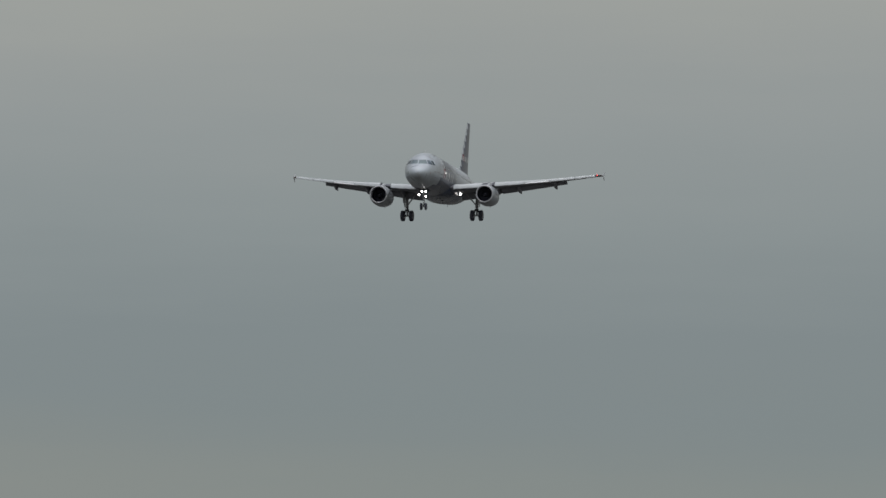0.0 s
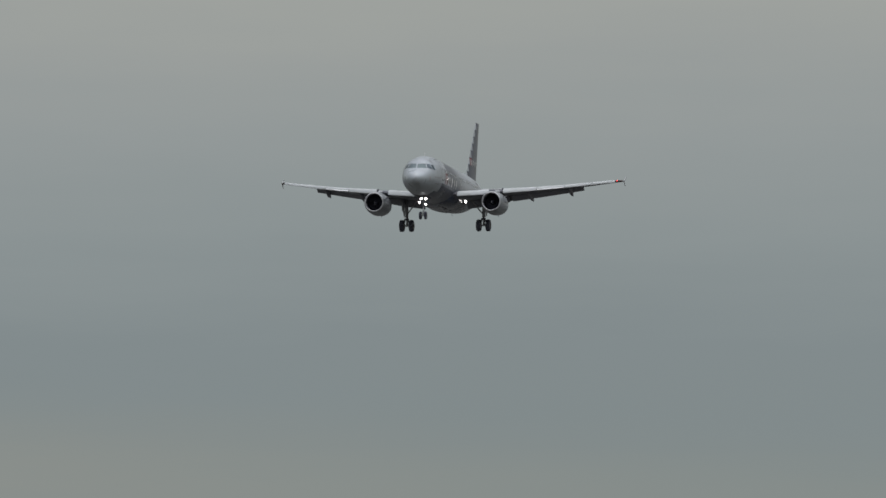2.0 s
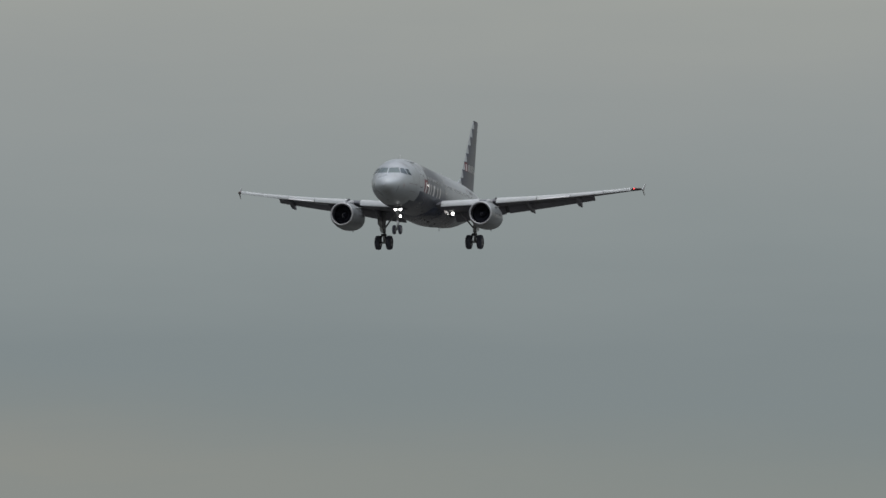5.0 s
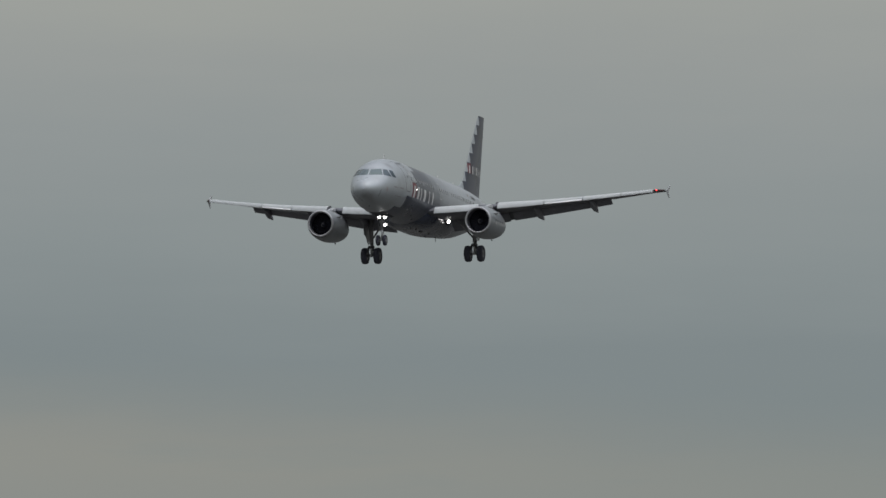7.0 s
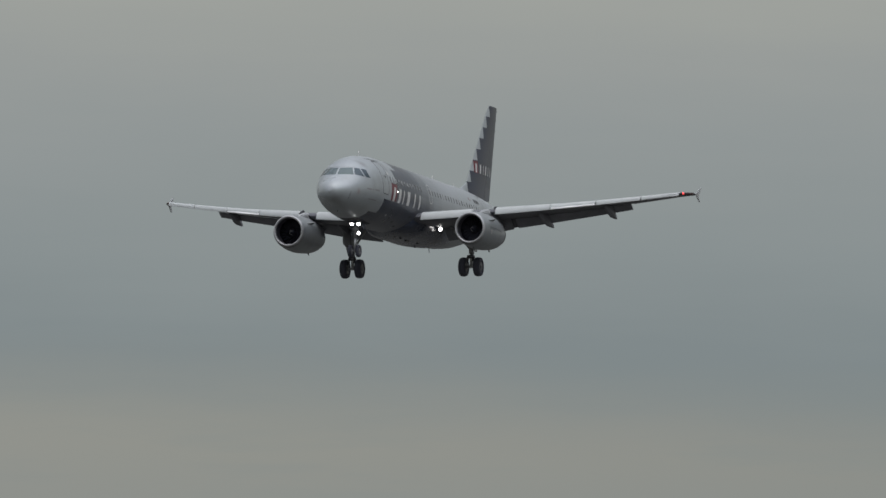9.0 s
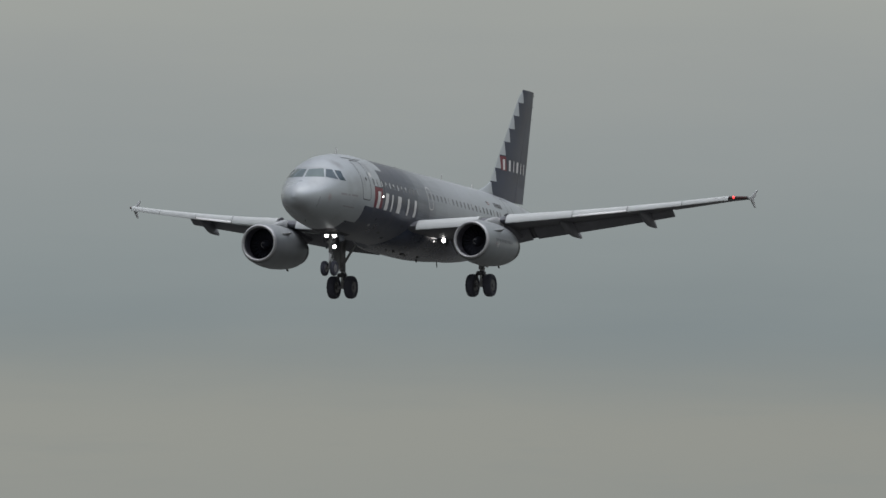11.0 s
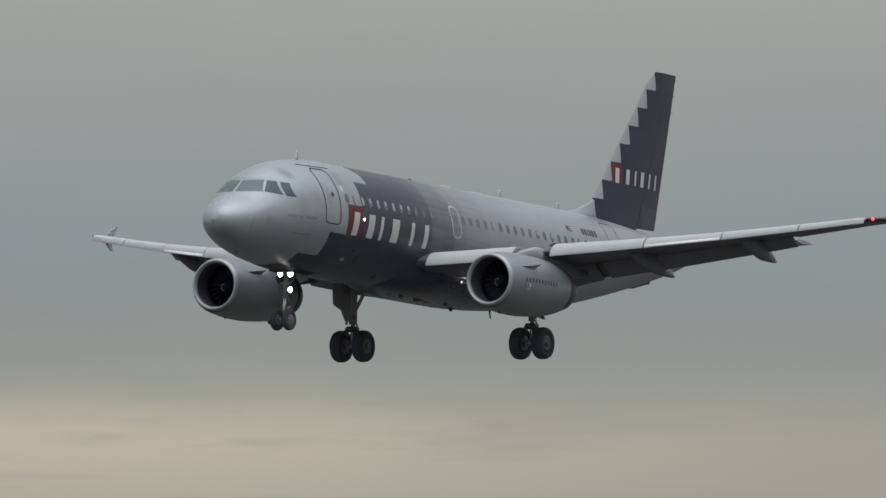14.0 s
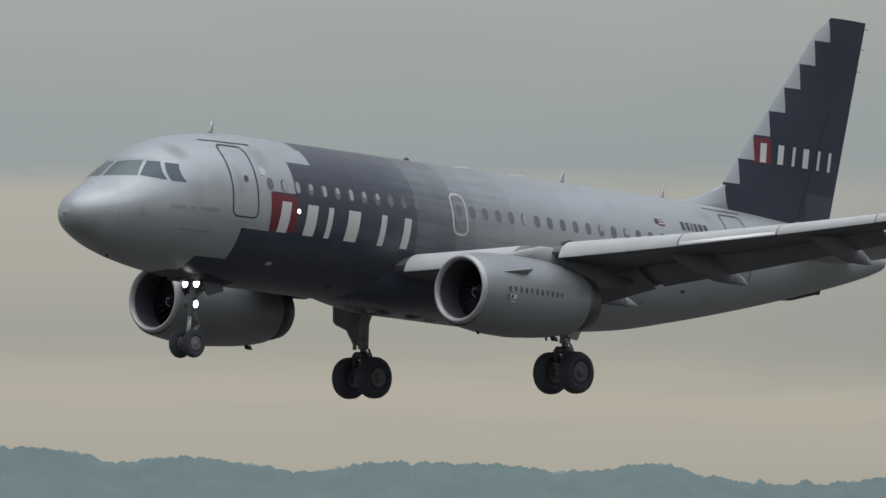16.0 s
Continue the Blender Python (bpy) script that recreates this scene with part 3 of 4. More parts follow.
    prof = [(0.0, 0.0), (0.55, 0.13), (1.20, 0.50), (1.36, 0.51), (1.05, 0.16), (0.84, 0.0), (0.92, -0.13), (1.10, -0.41), (0.95, -0.41), (0.45, -0.09)]
    loft(bm, [[Vector((-(le + u), side * (16.92 + w + 0.05 * abs(v)), z + v)) for u, v in prof] for w in (-0.022, 0.022)])
    sharp(part("wingtip_fence", bm, M_WING, wing, "arrow-shaped wingtip fence"), 30)
    # dark lens on the tip's leading edge, and the position light in it
    bm = bmesh.new()
    rings = []
    for k in range(5):
        y = 16.36 + 0.53 * k / 4
        rings.append(wing_ring(y, side, [(0.16, 0.085), (0.05, 0.065), (-0.015, 0.02), (-0.02, -0.015), (0.03, -0.055), (0.14, -0.07)], 0))
    loft(bm, rings)
    part("tip_lens", bm, M_LENS, wing, "dark glass lens on the wingtip")
    bm = bmesh.new()
    le, c, z, tw = wing_line(16.5)
    bmesh.ops.create_uvsphere(bm, u_segments=12, v_segments=8, radius=0.06, matrix=Matrix.Translation((-le, side * 16.5, z + 0.01)))
    part("navigation_light", bm, M_NAVRED if side > 0 else M_LENS, wing, "glowing red tip light" if side > 0 else "unlit tip light")
    return wing


wings = {side: build_wing(side) for side in (1, -1)}


def build_engine(side):
    y, z0, s0 = 5.75, -1.97, 9.56
    unit = new("engine")
    unit.parent = airliner
    tagged(unit, "silver turbofan in a long smooth cowl")
    prof = [(0.12, 0.80), (0.03, 0.83), (0.0, 0.875), (0.03, 0.915), (0.10, 0.95)]
    c = (-s0, side * y, z0)
    bm = bmesh.new()
    lathe(bm, [(-a, r) for a, r in [(0.14, 0.795)] + prof + [(0.135, 0.963)]], c, seg=56)
    for f in [f for f in bm.faces if len(f.verts) > 6]:
        bm.faces.remove(f)
    part("intake_lip", bm, M_LIP, unit, "dull metal intake ring")
    bm = bmesh.new()
    table = ((0.135, 0.964, 0.0), (0.22, 0.988, 0.0), (0.6, 1.04, 0.0), (1.2, 1.085, -0.01), (2.0, 1.10, -0.01), (2.8, 1.07, 0.01), (3.6, 1.0, 0.02), (4.1, 0.93, 0.03), (4.4, 0.875, 0.04))
    rings = []
    for k in range(37):
        a = 0.135 + 4.265 * k / 36
        r, dz = ease(table, a)
        rings.append([Vector((-(s0 + a), side * y + r * math.cos(t), z0 + dz + r * (1.03 if math.sin(t) < 0 else 1.0) * math.sin(t))) for t in [2 * math.pi * i / 56 for i in range(56)]])
    loft(bm, rings, cap=False)
    part("cowl", bm, M_COWL, unit, "silver-painted engine cowl")
    bm = bmesh.new()
    lathe(bm, [(-4.40, 0.84), (-4.38, 0.872), (-4.72, 0.80), (-5.02, 0.72), (-5.02, 0.69), (-4.4, 0.65)], (c[0], c[1], z0 + 0.04), seg=40)
    part("nozzle", bm, M_NOZZLE, unit, "dark heat-stained exhaust nozzle")
    bm = bmesh.new()
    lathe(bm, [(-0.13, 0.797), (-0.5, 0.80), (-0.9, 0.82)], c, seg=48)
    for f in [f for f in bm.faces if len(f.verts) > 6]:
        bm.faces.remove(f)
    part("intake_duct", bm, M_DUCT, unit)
    # duct wall past the fan's front goes dark, shade put into its colour
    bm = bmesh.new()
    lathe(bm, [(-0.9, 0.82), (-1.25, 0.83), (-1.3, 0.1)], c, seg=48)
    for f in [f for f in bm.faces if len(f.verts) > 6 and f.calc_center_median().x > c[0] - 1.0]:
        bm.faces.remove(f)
    part("fan_case", bm, M_FAN, unit, "ring round the fan, coloured dark as shade")
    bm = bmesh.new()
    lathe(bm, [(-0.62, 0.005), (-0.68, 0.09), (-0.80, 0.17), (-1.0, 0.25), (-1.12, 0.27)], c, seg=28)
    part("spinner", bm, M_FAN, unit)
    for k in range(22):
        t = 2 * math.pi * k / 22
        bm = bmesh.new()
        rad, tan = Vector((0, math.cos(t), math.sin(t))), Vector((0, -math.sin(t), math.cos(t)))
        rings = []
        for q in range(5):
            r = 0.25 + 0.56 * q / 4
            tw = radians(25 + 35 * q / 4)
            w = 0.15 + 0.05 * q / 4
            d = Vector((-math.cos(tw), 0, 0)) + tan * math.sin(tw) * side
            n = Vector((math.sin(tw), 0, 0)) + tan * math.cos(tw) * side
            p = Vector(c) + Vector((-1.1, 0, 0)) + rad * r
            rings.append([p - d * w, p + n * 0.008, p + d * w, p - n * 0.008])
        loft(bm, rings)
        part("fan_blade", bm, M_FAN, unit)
    # thin strakes on both shoulders
    for t in (radians(30), radians(150)):
        bm = bmesh.new()
        rad = Vector((0, math.cos(t), math.sin(t)))
        tan = Vector((0, -math.sin(t), math.cos(t)))
        base = Vector((-(s0 + 0.75), side * y, z0))
        pr = [(0.0, 1.05), (-0.55, 1.22), (-0.95, 1.36), (-1.0, 1.06)]
        loft(bm, [[base + Vector((a, 0, 0)) + rad * r + tan * h for a, r in pr] for h in (-0.012, 0.012)])
        sharp(part("strake", bm, M_WING, unit, "thin fin on the cowl's shoulder"), 30)
    # drain mast under the cowl, and a spiral mark on the spinner
    for at, low, tall, c0 in ((3.75, 0.96, 0.12, 0.3), (0.75, 1.07, 0.09, 0.12)):
        bm = bmesh.new()
        loft(bm, [[Vector((-(s0 + at + a * c0 + d * 0.7), side * y + b, z0 - low - d)) for a, b in ((0, 0), (0.4, 0.02), (1, 0), (0.4, -0.02))] for d in (0, tall)])
        part("drain_mast", bm, M_GREYBAR, unit)
    bm = bmesh.new()
    pts = []
    for k in range(13):
        t, q = radians(40 + 20 * k), 0.05 + 0.008 * k
        pts.append((bm.verts.new((-(s0 + 0.62 + 0.55 * q), side * y + q * math.cos(t), z0 + q * math.sin(t))), bm.verts.new((-(s0 + 0.62 + 0.55 * q), side * y + (q + 0.02) * math.cos(t), z0 + (q + 0.02) * math.sin(t)))))
    for a, b in zip(pts, pts[1:]):
        bm.faces.new((a[0], b[0], b[1], a[1]))
    part("spinner_mark", bm, M_FAINT, unit)
    # pylon
    bm = bmesh.new()
    rings = []
    for s, lo, hi, w in ((11.4, -0.95, -0.88, 0.03), (11.9, -1.0, -0.72, 0.12), (12.8, -1.1, -0.52, 0.18), (13.6, -1.2, -0.55, 0.2), (15.0, -1.5, -0.9, 0.18), (16.6, -1.25, -1.1, 0.05)):
        rings.append([Vector((-s, side * y + v * w, z)) for v, z in ((-1, lo), (1, lo), (1, hi - 0.05), (0.5, hi), (-0.5, hi), (-1, hi - 0.05))])
    loft(bm, rings[:4])
    pylon = part("pylon", bm, M_WING, unit, "grey engine pylon")
    bm = bmesh.new()
    loft(bm, rings[3:])
    part("pylon_fairing", bm, M_UNDER, pylon)
    return unit


engines = {side: build_engine(side) for side in (1, -1)}
# small dark bars in place of the writing on the port cowl
for k in range(11):
    bm = bmesh.new()
    s = 10.43 + 0.212 * k
    r = 1.115
    t0, t1 = radians(-1 + (k % 3 == 1) * 1.5), radians(7)
    q = []
    for ss in (s, s + 0.09):
        rr = ease(((0.22, 0.986), (0.6, 1.04), (1.2, 1.085), (2.0, 1.10), (2.8, 1.07), (3.6, 0.99), (4.2, 0.89)), ss - 9.56)[0] + 0.008
        q.append([bm.verts.new((-ss, 5.75 + rr * math.cos(t), -1.97 + rr * math.sin(t))) for t in (t0, (t0 + t1) / 2, t1)])
    for j in range(2):
        bm.faces.new((q[0][j], q[1][j], q[1][j + 1], q[0][j + 1]))
    part("cowl_marking", bm, M_GREYBAR, engines[1])

# warning placard below the writing
for s0, s1, t0, t1, m in ((10.46, 10.72, -10, -4, M_WHITE), (10.50, 10.60, -9, -5, M_LINE), (10.40, 10.45, -10, -4, M_RED), (10.52, 10.70, -15, -13, M_WHITE)):
    bm = bmesh.new()
    q = []
    for ss in (s0, s1):
        rr = 1.096 + (0.014 if m is M_LINE else 0.008)
        q.append([bm.verts.new((-ss, 5.75 + rr * math.cos(radians(t)), -1.98 + rr * math.sin(radians(t)))) for t in (t0, (t0 + t1) / 2, t1)])
    for j in range(2):
        bm.faces.new((q[0][j], q[1][j], q[1][j + 1], q[0][j + 1]))
    part("cowl_placard", bm, m, engines[1])


def fin_half(x):
    """Half thickness of the fin's section at the share x of its chord."""
    return 0.042 * math.sin(math.pi * min(1.0, max(0.0, x)) ** 0.8)


def fin_section(c, start, stop, n=12):
    xs = [start + (stop - start) * 0.5 * (1 - math.cos(math.pi * k / n)) for k in range(n + 1)]
    up = [(x * c, fin_half(x) * c) for x in xs]
    lo = [(a, -b) for a, b in up if b > 1e-6]
    return up[::-1] + lo


def fin():
    bm = bmesh.new()
    rings, hinge = [], []
    rows = []
    for k in range(15):
        z = 1.35 + (7.93 - 1.35) * k / 14
        le = 26.25 + (z - 2.2) * 0.80
        te = 31.38 + (z - 2.16) * 0.213
        if z > 7.6:
            le += (z - 7.6) ** 2 * 2.2
        rows.append((z, le, te))
    for z, le, te in rows:
        c = te - le
        rings.append([Vector((-(le + u), v, z)) for u, v in fin_section(c, 0.0, 0.70)])
    loft(bm, rings)
    f = sharp(part("fin", bm, M_FIN, airliner, "charcoal tail fin with a stepped silver leading edge"), 40)
    bm = bmesh.new()
    rings = []
    for z, le, te in [(1.95, 26.05, 31.33)] + rows[2:]:
        c = te - le
        rings.append([Vector((-(le + u), v, z)) for u, v in fin_section(c, 0.704, 1.0)])
    loft(bm, rings)
    sharp(part("rudder", bm, M_FIN, f, "charcoal rudder"), 40)
    bm = bmesh.new()
    rings = []
    for k in range(17):
        u = k / 16
        s, h, w = 23.8 + 3.9 * u, 0.17 + 1.35 * u ** 2.2, 0.05 + 0.20 * math.sin(math.pi * u ** 0.8)
        rings.append([Vector((-s, b, 1.85 + h * a)) for b, a in ((-w, 0), (-0.45 * w - 0.02, 0.45), (-0.035, 0.92), (0, 1), (0.035, 0.92), (0.45 * w + 0.02, 0.45), (w, 0))])
    loft(bm, rings)
    part("dorsal_fillet", bm, M_SILVER, f)
    # static wicks along the rudder's trailing edge
    for z in (7.75, 7.15, 6.5):
        te = 31.38 + (z - 2.16) * 0.213
        bm = bmesh.new()
        rod(bm, (-(te - 0.03), 0, z), (-(te + 0.16), 0, z - 0.01), 0.014, 0.008, seg=6)
        part("static_wick", bm, M_DARK, f)
    # red square and white bars on the port face
    def fin_patch(name, s0, s1, z0, z1, mat, lift, lean=0.0):
        b = bmesh.new()
        g = []
        for i in range(5):
            col = []
            for j in range(3):
                z = z0 + (z1 - z0) * j / 2
                s = s0 + (s1 - s0) * i / 4 + lean * j / 2
                le = 26.25 + (z - 2.2) * 0.80
                c = 31.38 + (z - 2.16) * 0.213 - le
                x = max(0.004, (s - le) / c)
                s = le + x * c
                h = fin_half(x) * c
                col.append(b.verts.new((-s, h + lift, z)))
            g.append(col)
        for i in range(4):
            for j in range(2):
                b.faces.new((g[i][j], g[i + 1][j], g[i + 1][j + 1], g[i][j + 1]))
        part(name, b, mat, f)

    fin_patch("emblem_square", 27.89, 28.54, 3.44, 4.18, M_RED, 0.006)
    for s0, s1 in ((28.04, 28.28), (28.74, 28.98), (29.36, 29.48), (29.84, 30.10), (30.52, 30.64), (31.04, 31.18)):
        fin_patch("title_bar", s0 + 0.04, s1 + 0.04, 3.47, 4.03, M_WHITE, 0.014, 0.06)
    return f


fin()


def stabiliser(side):
    bm = bmesh.new()
    rings = []
    for k in range(9):
        y = 0.4 + (6.2 - 0.4) * k / 8
        le = 27.7 + (y - 0.4) * 0.60
        c = 3.75 - (y - 0.4) * 0.42
        z = 0.95 + (y - 0.4) * 0.095
        rings.append([Vector((-(le + u), side * y, z + v - 0.03 * u)) for u, v in airfoil(c, 0.10, 10, -0.01)])
    loft(bm, rings)
    sharp(part("stabiliser", bm, M_WING, airliner, "light grey horizontal tailplane"), 40)


for side in (1, -1):
    stabiliser(side)


def wheel(unit, centre, r, w, hub=None):
    bm = bmesh.new()
    h = w / 2
    lathe(bm, [(-h * 0.55, r * 0.52), (-h * 0.95, r * 0.62), (-h, r * 0.78), (-h * 0.86, r * 0.92), (-h * 0.5, r * 0.985), (0, r), (h * 0.5, r * 0.985), (h * 0.86, r * 0.92), (h, r * 0.78), (h * 0.95, r * 0.62), (h * 0.55, r * 0.52)], centre, "y", 40)
    tyre = part("tyre", bm, M_TYRE, unit, "black rubber tyre")
    for sgn in (1, -1):
        bm = bmesh.new()
        lathe(bm, [(sgn * h * 0.50, r * 0.53), (sgn * h * 0.86, r * 0.50), (sgn * h * 0.70, r * 0.34), (sgn * h * 0.72, r * 0.2), (sgn * h * 0.95, r * 0.16), (sgn * h * 0.95, 0.01)], centre, "y", 28)
        part("rim", bm, hub or M_HUB, tyre, "grey metal wheel rim")


def main_gear(side):
    unit = new("main_gear")
    unit.parent = airliner
    tagged(unit, "lowered main landing gear with twin wheels")
    s, y, za = 16.11, 3.79, -3.66
    for d in (0.465, -0.465):
        wheel(unit, (-s, side * (y + d), za), 0.585, 0.43)
    bm = bmesh.new()
    rod(bm, (-s, side * (y - 0.62), za), (-s, side * (y + 0.62), za), 0.085)
    part("axle", bm, M_STRUT, unit)
    bm = bmesh.new()
    rod(bm, (-s, side * y, za), (-s, side * y, -2.75), 0.085, seg=16)
    part("oleo_rod", bm, M_CHROME, unit)
    bm = bmesh.new()
    rod(bm, (-s, side * y, -2.85), (-s + 0.02, side * (y + 0.05), -1.0), 0.15, 0.17, 18)
    part("strut", bm, M_STRUT, unit, "grey shock strut")
    bm = bmesh.new()
    rod(bm, (-s + 0.1, side * y, -2.62), (-s + 0.8, side * (y - 1.35), -1.0), 0.065)
    part("side_brace", bm, M_STRUT, unit)
    bm = bmesh.new()
    for dy in (-0.07, 0.07):
        rod(bm, (-s - 0.15, side * y + dy, -2.85), (-s - 0.42, side * y + dy * 0.6, -3.2), 0.035)
        rod(bm, (-s - 0.42, side * y + dy * 0.6, -3.2), (-s - 0.08, side * y + dy, -3.6), 0.035)
    part("torque_link", bm, M_STRUT, unit)
    # brake manifold above the axle, hoses to both wheels, and a pale maker's plate
    bm = bmesh.new()
    box(bm, (-s + 0.02, side * y, -3.04), (0.36, 0.40, 0.20), bevel=0.03)
    box(bm, (-s + 0.16, side * (y + 0.16), -3.22), (0.12, 0.10, 0.24), bevel=0.02)
    box(bm, (-s + 0.16, side * (y - 0.16), -3.22), (0.12, 0.10, 0.24), bevel=0.02)
    part("brake_manifold", bm, M_HUB, unit, "dark hydraulic block above the axle")
    for d in (0.22, -0.22):
        bm = bmesh.new()
        rod(bm, (-s + 0.18, side * (y + d * 0.8), -3.0), (-s + 0.27, side * (y + d * 1.25), -3.28), 0.022, seg=8)
        rod(bm, (-s + 0.27, side * (y + d * 1.25), -3.28), (-s + 0.1, side * (y + d * 1.0), -3.58), 0.022, seg=8)
        part("brake_hose", bm, M_DARK, unit)
    bm = bmesh.new()
    box(bm, (-s + 0.14, side * (y + 0.20), -2.80), (0.14, 0.05, 0.16), bevel=0.012)
    part("leg_plate", bm, M_WHITE, unit, "small pale plate on the leg")
    bm = bmesh.new()
    prof = [(0.95, -1.2), (0.95, -2.16), (0.85, -2.24), (0.40, -2.36), (0.14, -2.72), (-0.2, -2.75), (-0.4, -2.3), (-0.5, -1.2)]
    loft(bm, [[Vector((-s + a, side * (y + 0.26 + w + (z + 2.75) * 0.06), z)) for a, z in prof] for w in (-0.025, 0.025)])
    sharp(part("leg_door", bm, M_WING, unit, "curved door plate on the gear leg"), 30)


def nose_gear():
    unit = new("nose_gear")
    unit.parent = airliner
    tagged(unit, "lowered nose landing gear with lamps")
    s, za = 5.05, -3.75
    for d in (0.25, -0.25):
        wheel(unit, (-s, d, za), 0.38, 0.22, M_RIM)
    bm = bmesh.new()
    rod(bm, (-s, -0.33, za), (-s, 0.33, za), 0.05)
    part("axle", bm, M_STRUT, unit)
    bm = bmesh.new()
    rod(bm, (-s, 0, za), (-s - 0.10, 0, -2.8), 0.055)
    part("oleo_rod", bm, M_CHROME, unit)
    bm = bmesh.new()
    rod(bm, (-s - 0.08, 0, -2.95), (-s - 0.2, 0, -1.7), 0.095)
    box(bm, (-s - 0.12, 0, -2.45), (0.2, 0.34, 0.12), bevel=0.02)
    part("strut", bm, M_STRUT, unit)
    bm = bmesh.new()
    rod(bm, (-s - 0.1, 0.1, -2.5), (-s - 1.0, 0.16, -1.8), 0.045)
    rod(bm, (-s - 0.1, -0.1, -2.5), (-s - 1.0, -0.16, -1.8), 0.045)
    part("drag_brace", bm, M_STRUT, unit)
    bm = bmesh.new()
    for dy in (-0.05, 0.05):
        rod(bm, (-s - 0.18, dy, -2.9), (-s - 0.42, dy * 0.6, -3.2), 0.025)
        rod(bm, (-s - 0.42, dy * 0.6, -3.2), (-s - 0.08, dy, -3.55), 0.025)
    part("torque_link", bm, M_STRUT, unit)
    for sgn in (1, -1):
        bm = bmesh.new()
        prof = [(0.1, -1.93), (-0.7, -1.97), (-0.7, -2.25), (-0.1, -2.42), (0.1, -2.2)]
        loft(bm, [[Vector((-s + a - 0.2, sgn * (0.36 + w - (z + 1.93) * 0.15), z)) for a, z in prof] for w in (-0.015, 0.015)])
        sharp(part("gear_door", bm, M_LIVERY, unit), 30)
    # solid box, coloured dark for the shade inside the wheel well
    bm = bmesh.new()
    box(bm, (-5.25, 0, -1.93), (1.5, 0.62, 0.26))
    part("well_shade_box", bm, M_DARK, unit)
    for y, z, r, m in ((0.22, -2.10, 0.12, M_NOSELAMP), (-0.20, -2.10, 0.11, M_NOSELAMP), (0.23, -2.67, 0.10, M_NOSELAMP), (-0.17, -2.70, 0.06, M_GLASS)):
        bm = bmesh.new()
        lathe(bm, [(-0.12, 0.04), (-0.1, r * 0.7), (0.0, r * 1.12), (0.05, r * 1.16), (0.05, r * 1.08), (0.012, r)], (-s - 0.06, y, z), "x", 20)
        case = part("lamp_case", bm, M_STRUT, unit)
        bm = bmesh.new()
        lathe(bm, [(0.010, r), (0.03, r * 0.7), (0.04, 0.01)], (-s - 0.06, y, z), "x", 20)
        part("lamp_lens", bm, m, case, "glowing landing lamp")


for side in (1, -1):
    main_gear(side)
nose_gear()

# landing lamps under the wing roots, each with a small dim glow beside it
for x, y, z, r, m in ((-14.76, 2.26, -1.49, 0.12, M_LAMP), (-14.76, -2.26, -1.49, 0.12, M_LAMP), (-14.1, 2.0, -1.60, 0.055, M_DIM), (-14.1, -2.0, -1.60, 0.055, M_DIM)):
    bm = bmesh.new()
    lathe(bm, [(-0.2, 0.05), (-0.15, r * 0.8), (0.0, r * 1.1), (0.13, r * 1.18), (0.13, r * 1.10), (0.012, r)], (x, y, z), "x", 20)
    case = part("landing_light", bm, M_STRUT, airliner, "round lamp lowered from the wing root")
    bm = bmesh.new()
    lathe(bm, [(0.012, r), (0.03, r * 0.7), (0.04, 0.01)], (x, y, z), "x", 20)
    part("lamp_lens", bm, m, case, "glowing lens")
# wing inspection lamp
bm = bmesh.new()
rounded_plate(bm, 7.08, 7.20, -0.06, 0.06, 0.055, 0.014)
part("inspection_light", bm, M_SMALL, airliner, "small glowing lamp")


# blade aerials, beacon, satellite plates and probes
def blade(s, z, h, c, name="aerial", lean=0.35, down=False, mat=None):
    bm = bmesh.new()
    sg = -1 if down else 1
    rings = []
    for k in range(4):
        u = k / 3
        cc = c * (1 - 0.45 * u)
        rings.append([Vector((-(s + lean * h * u + a * cc), b * 0.02, z + sg * h * u)) for a, b in ((0, 0), (0.3, 1), (1, 0), (0.3, -1))])
    loft(bm, rings)
    part(name, bm, mat or M_WHITE, airliner)


blade(5.45, 2.0, 0.36, 0.22)
blade(19.75, 2.05, 0.34, 0.2)
blade(24.0, 2.03, 0.30, 0.2)
blade(1.7, -1.58, 0.14, 0.1, "probe", 0.6, True, M_LINE)
blade(16.5, -2.26, 0.13, 0.30, "drain_mast", 0.7, True, M_DARK)
blade(19.35, -2.08, 0.31, 0.16, "aerial", 0.45, True, M_GREYBAR)
for s in (15.7, 18.0):
    bm = bmesh.new()
    loft(bm, [[Vector((-(s + a), b * 0.22 * q, 2.055 + 0.05 * h)) for a, b in ((-0.4 * q, 0), (-0.2 * q, 1), (0.3 * q, 1), (0.45 * q, 0), (0.3 * q, -1), (-0.2 * q, -1))] for q, h in ((1.0, 0), (0.95, 0.6), (0.6, 1.0))])
    part("satellite_aerial", bm, M_WHITE, airliner)
bm = bmesh.new()
lathe(bm, [(0, 0.085), (0.05, 0.075), (0.09, 0.04), (0.10, 0.005)], (-13.45, 0, 2.06), "z", 16)
part("beacon", bm, M_LINE, airliner, "unlit anti-collision beacon")

# ---------------------------------------------------------------- ground, hills and sky
HORIZON = 4600.0


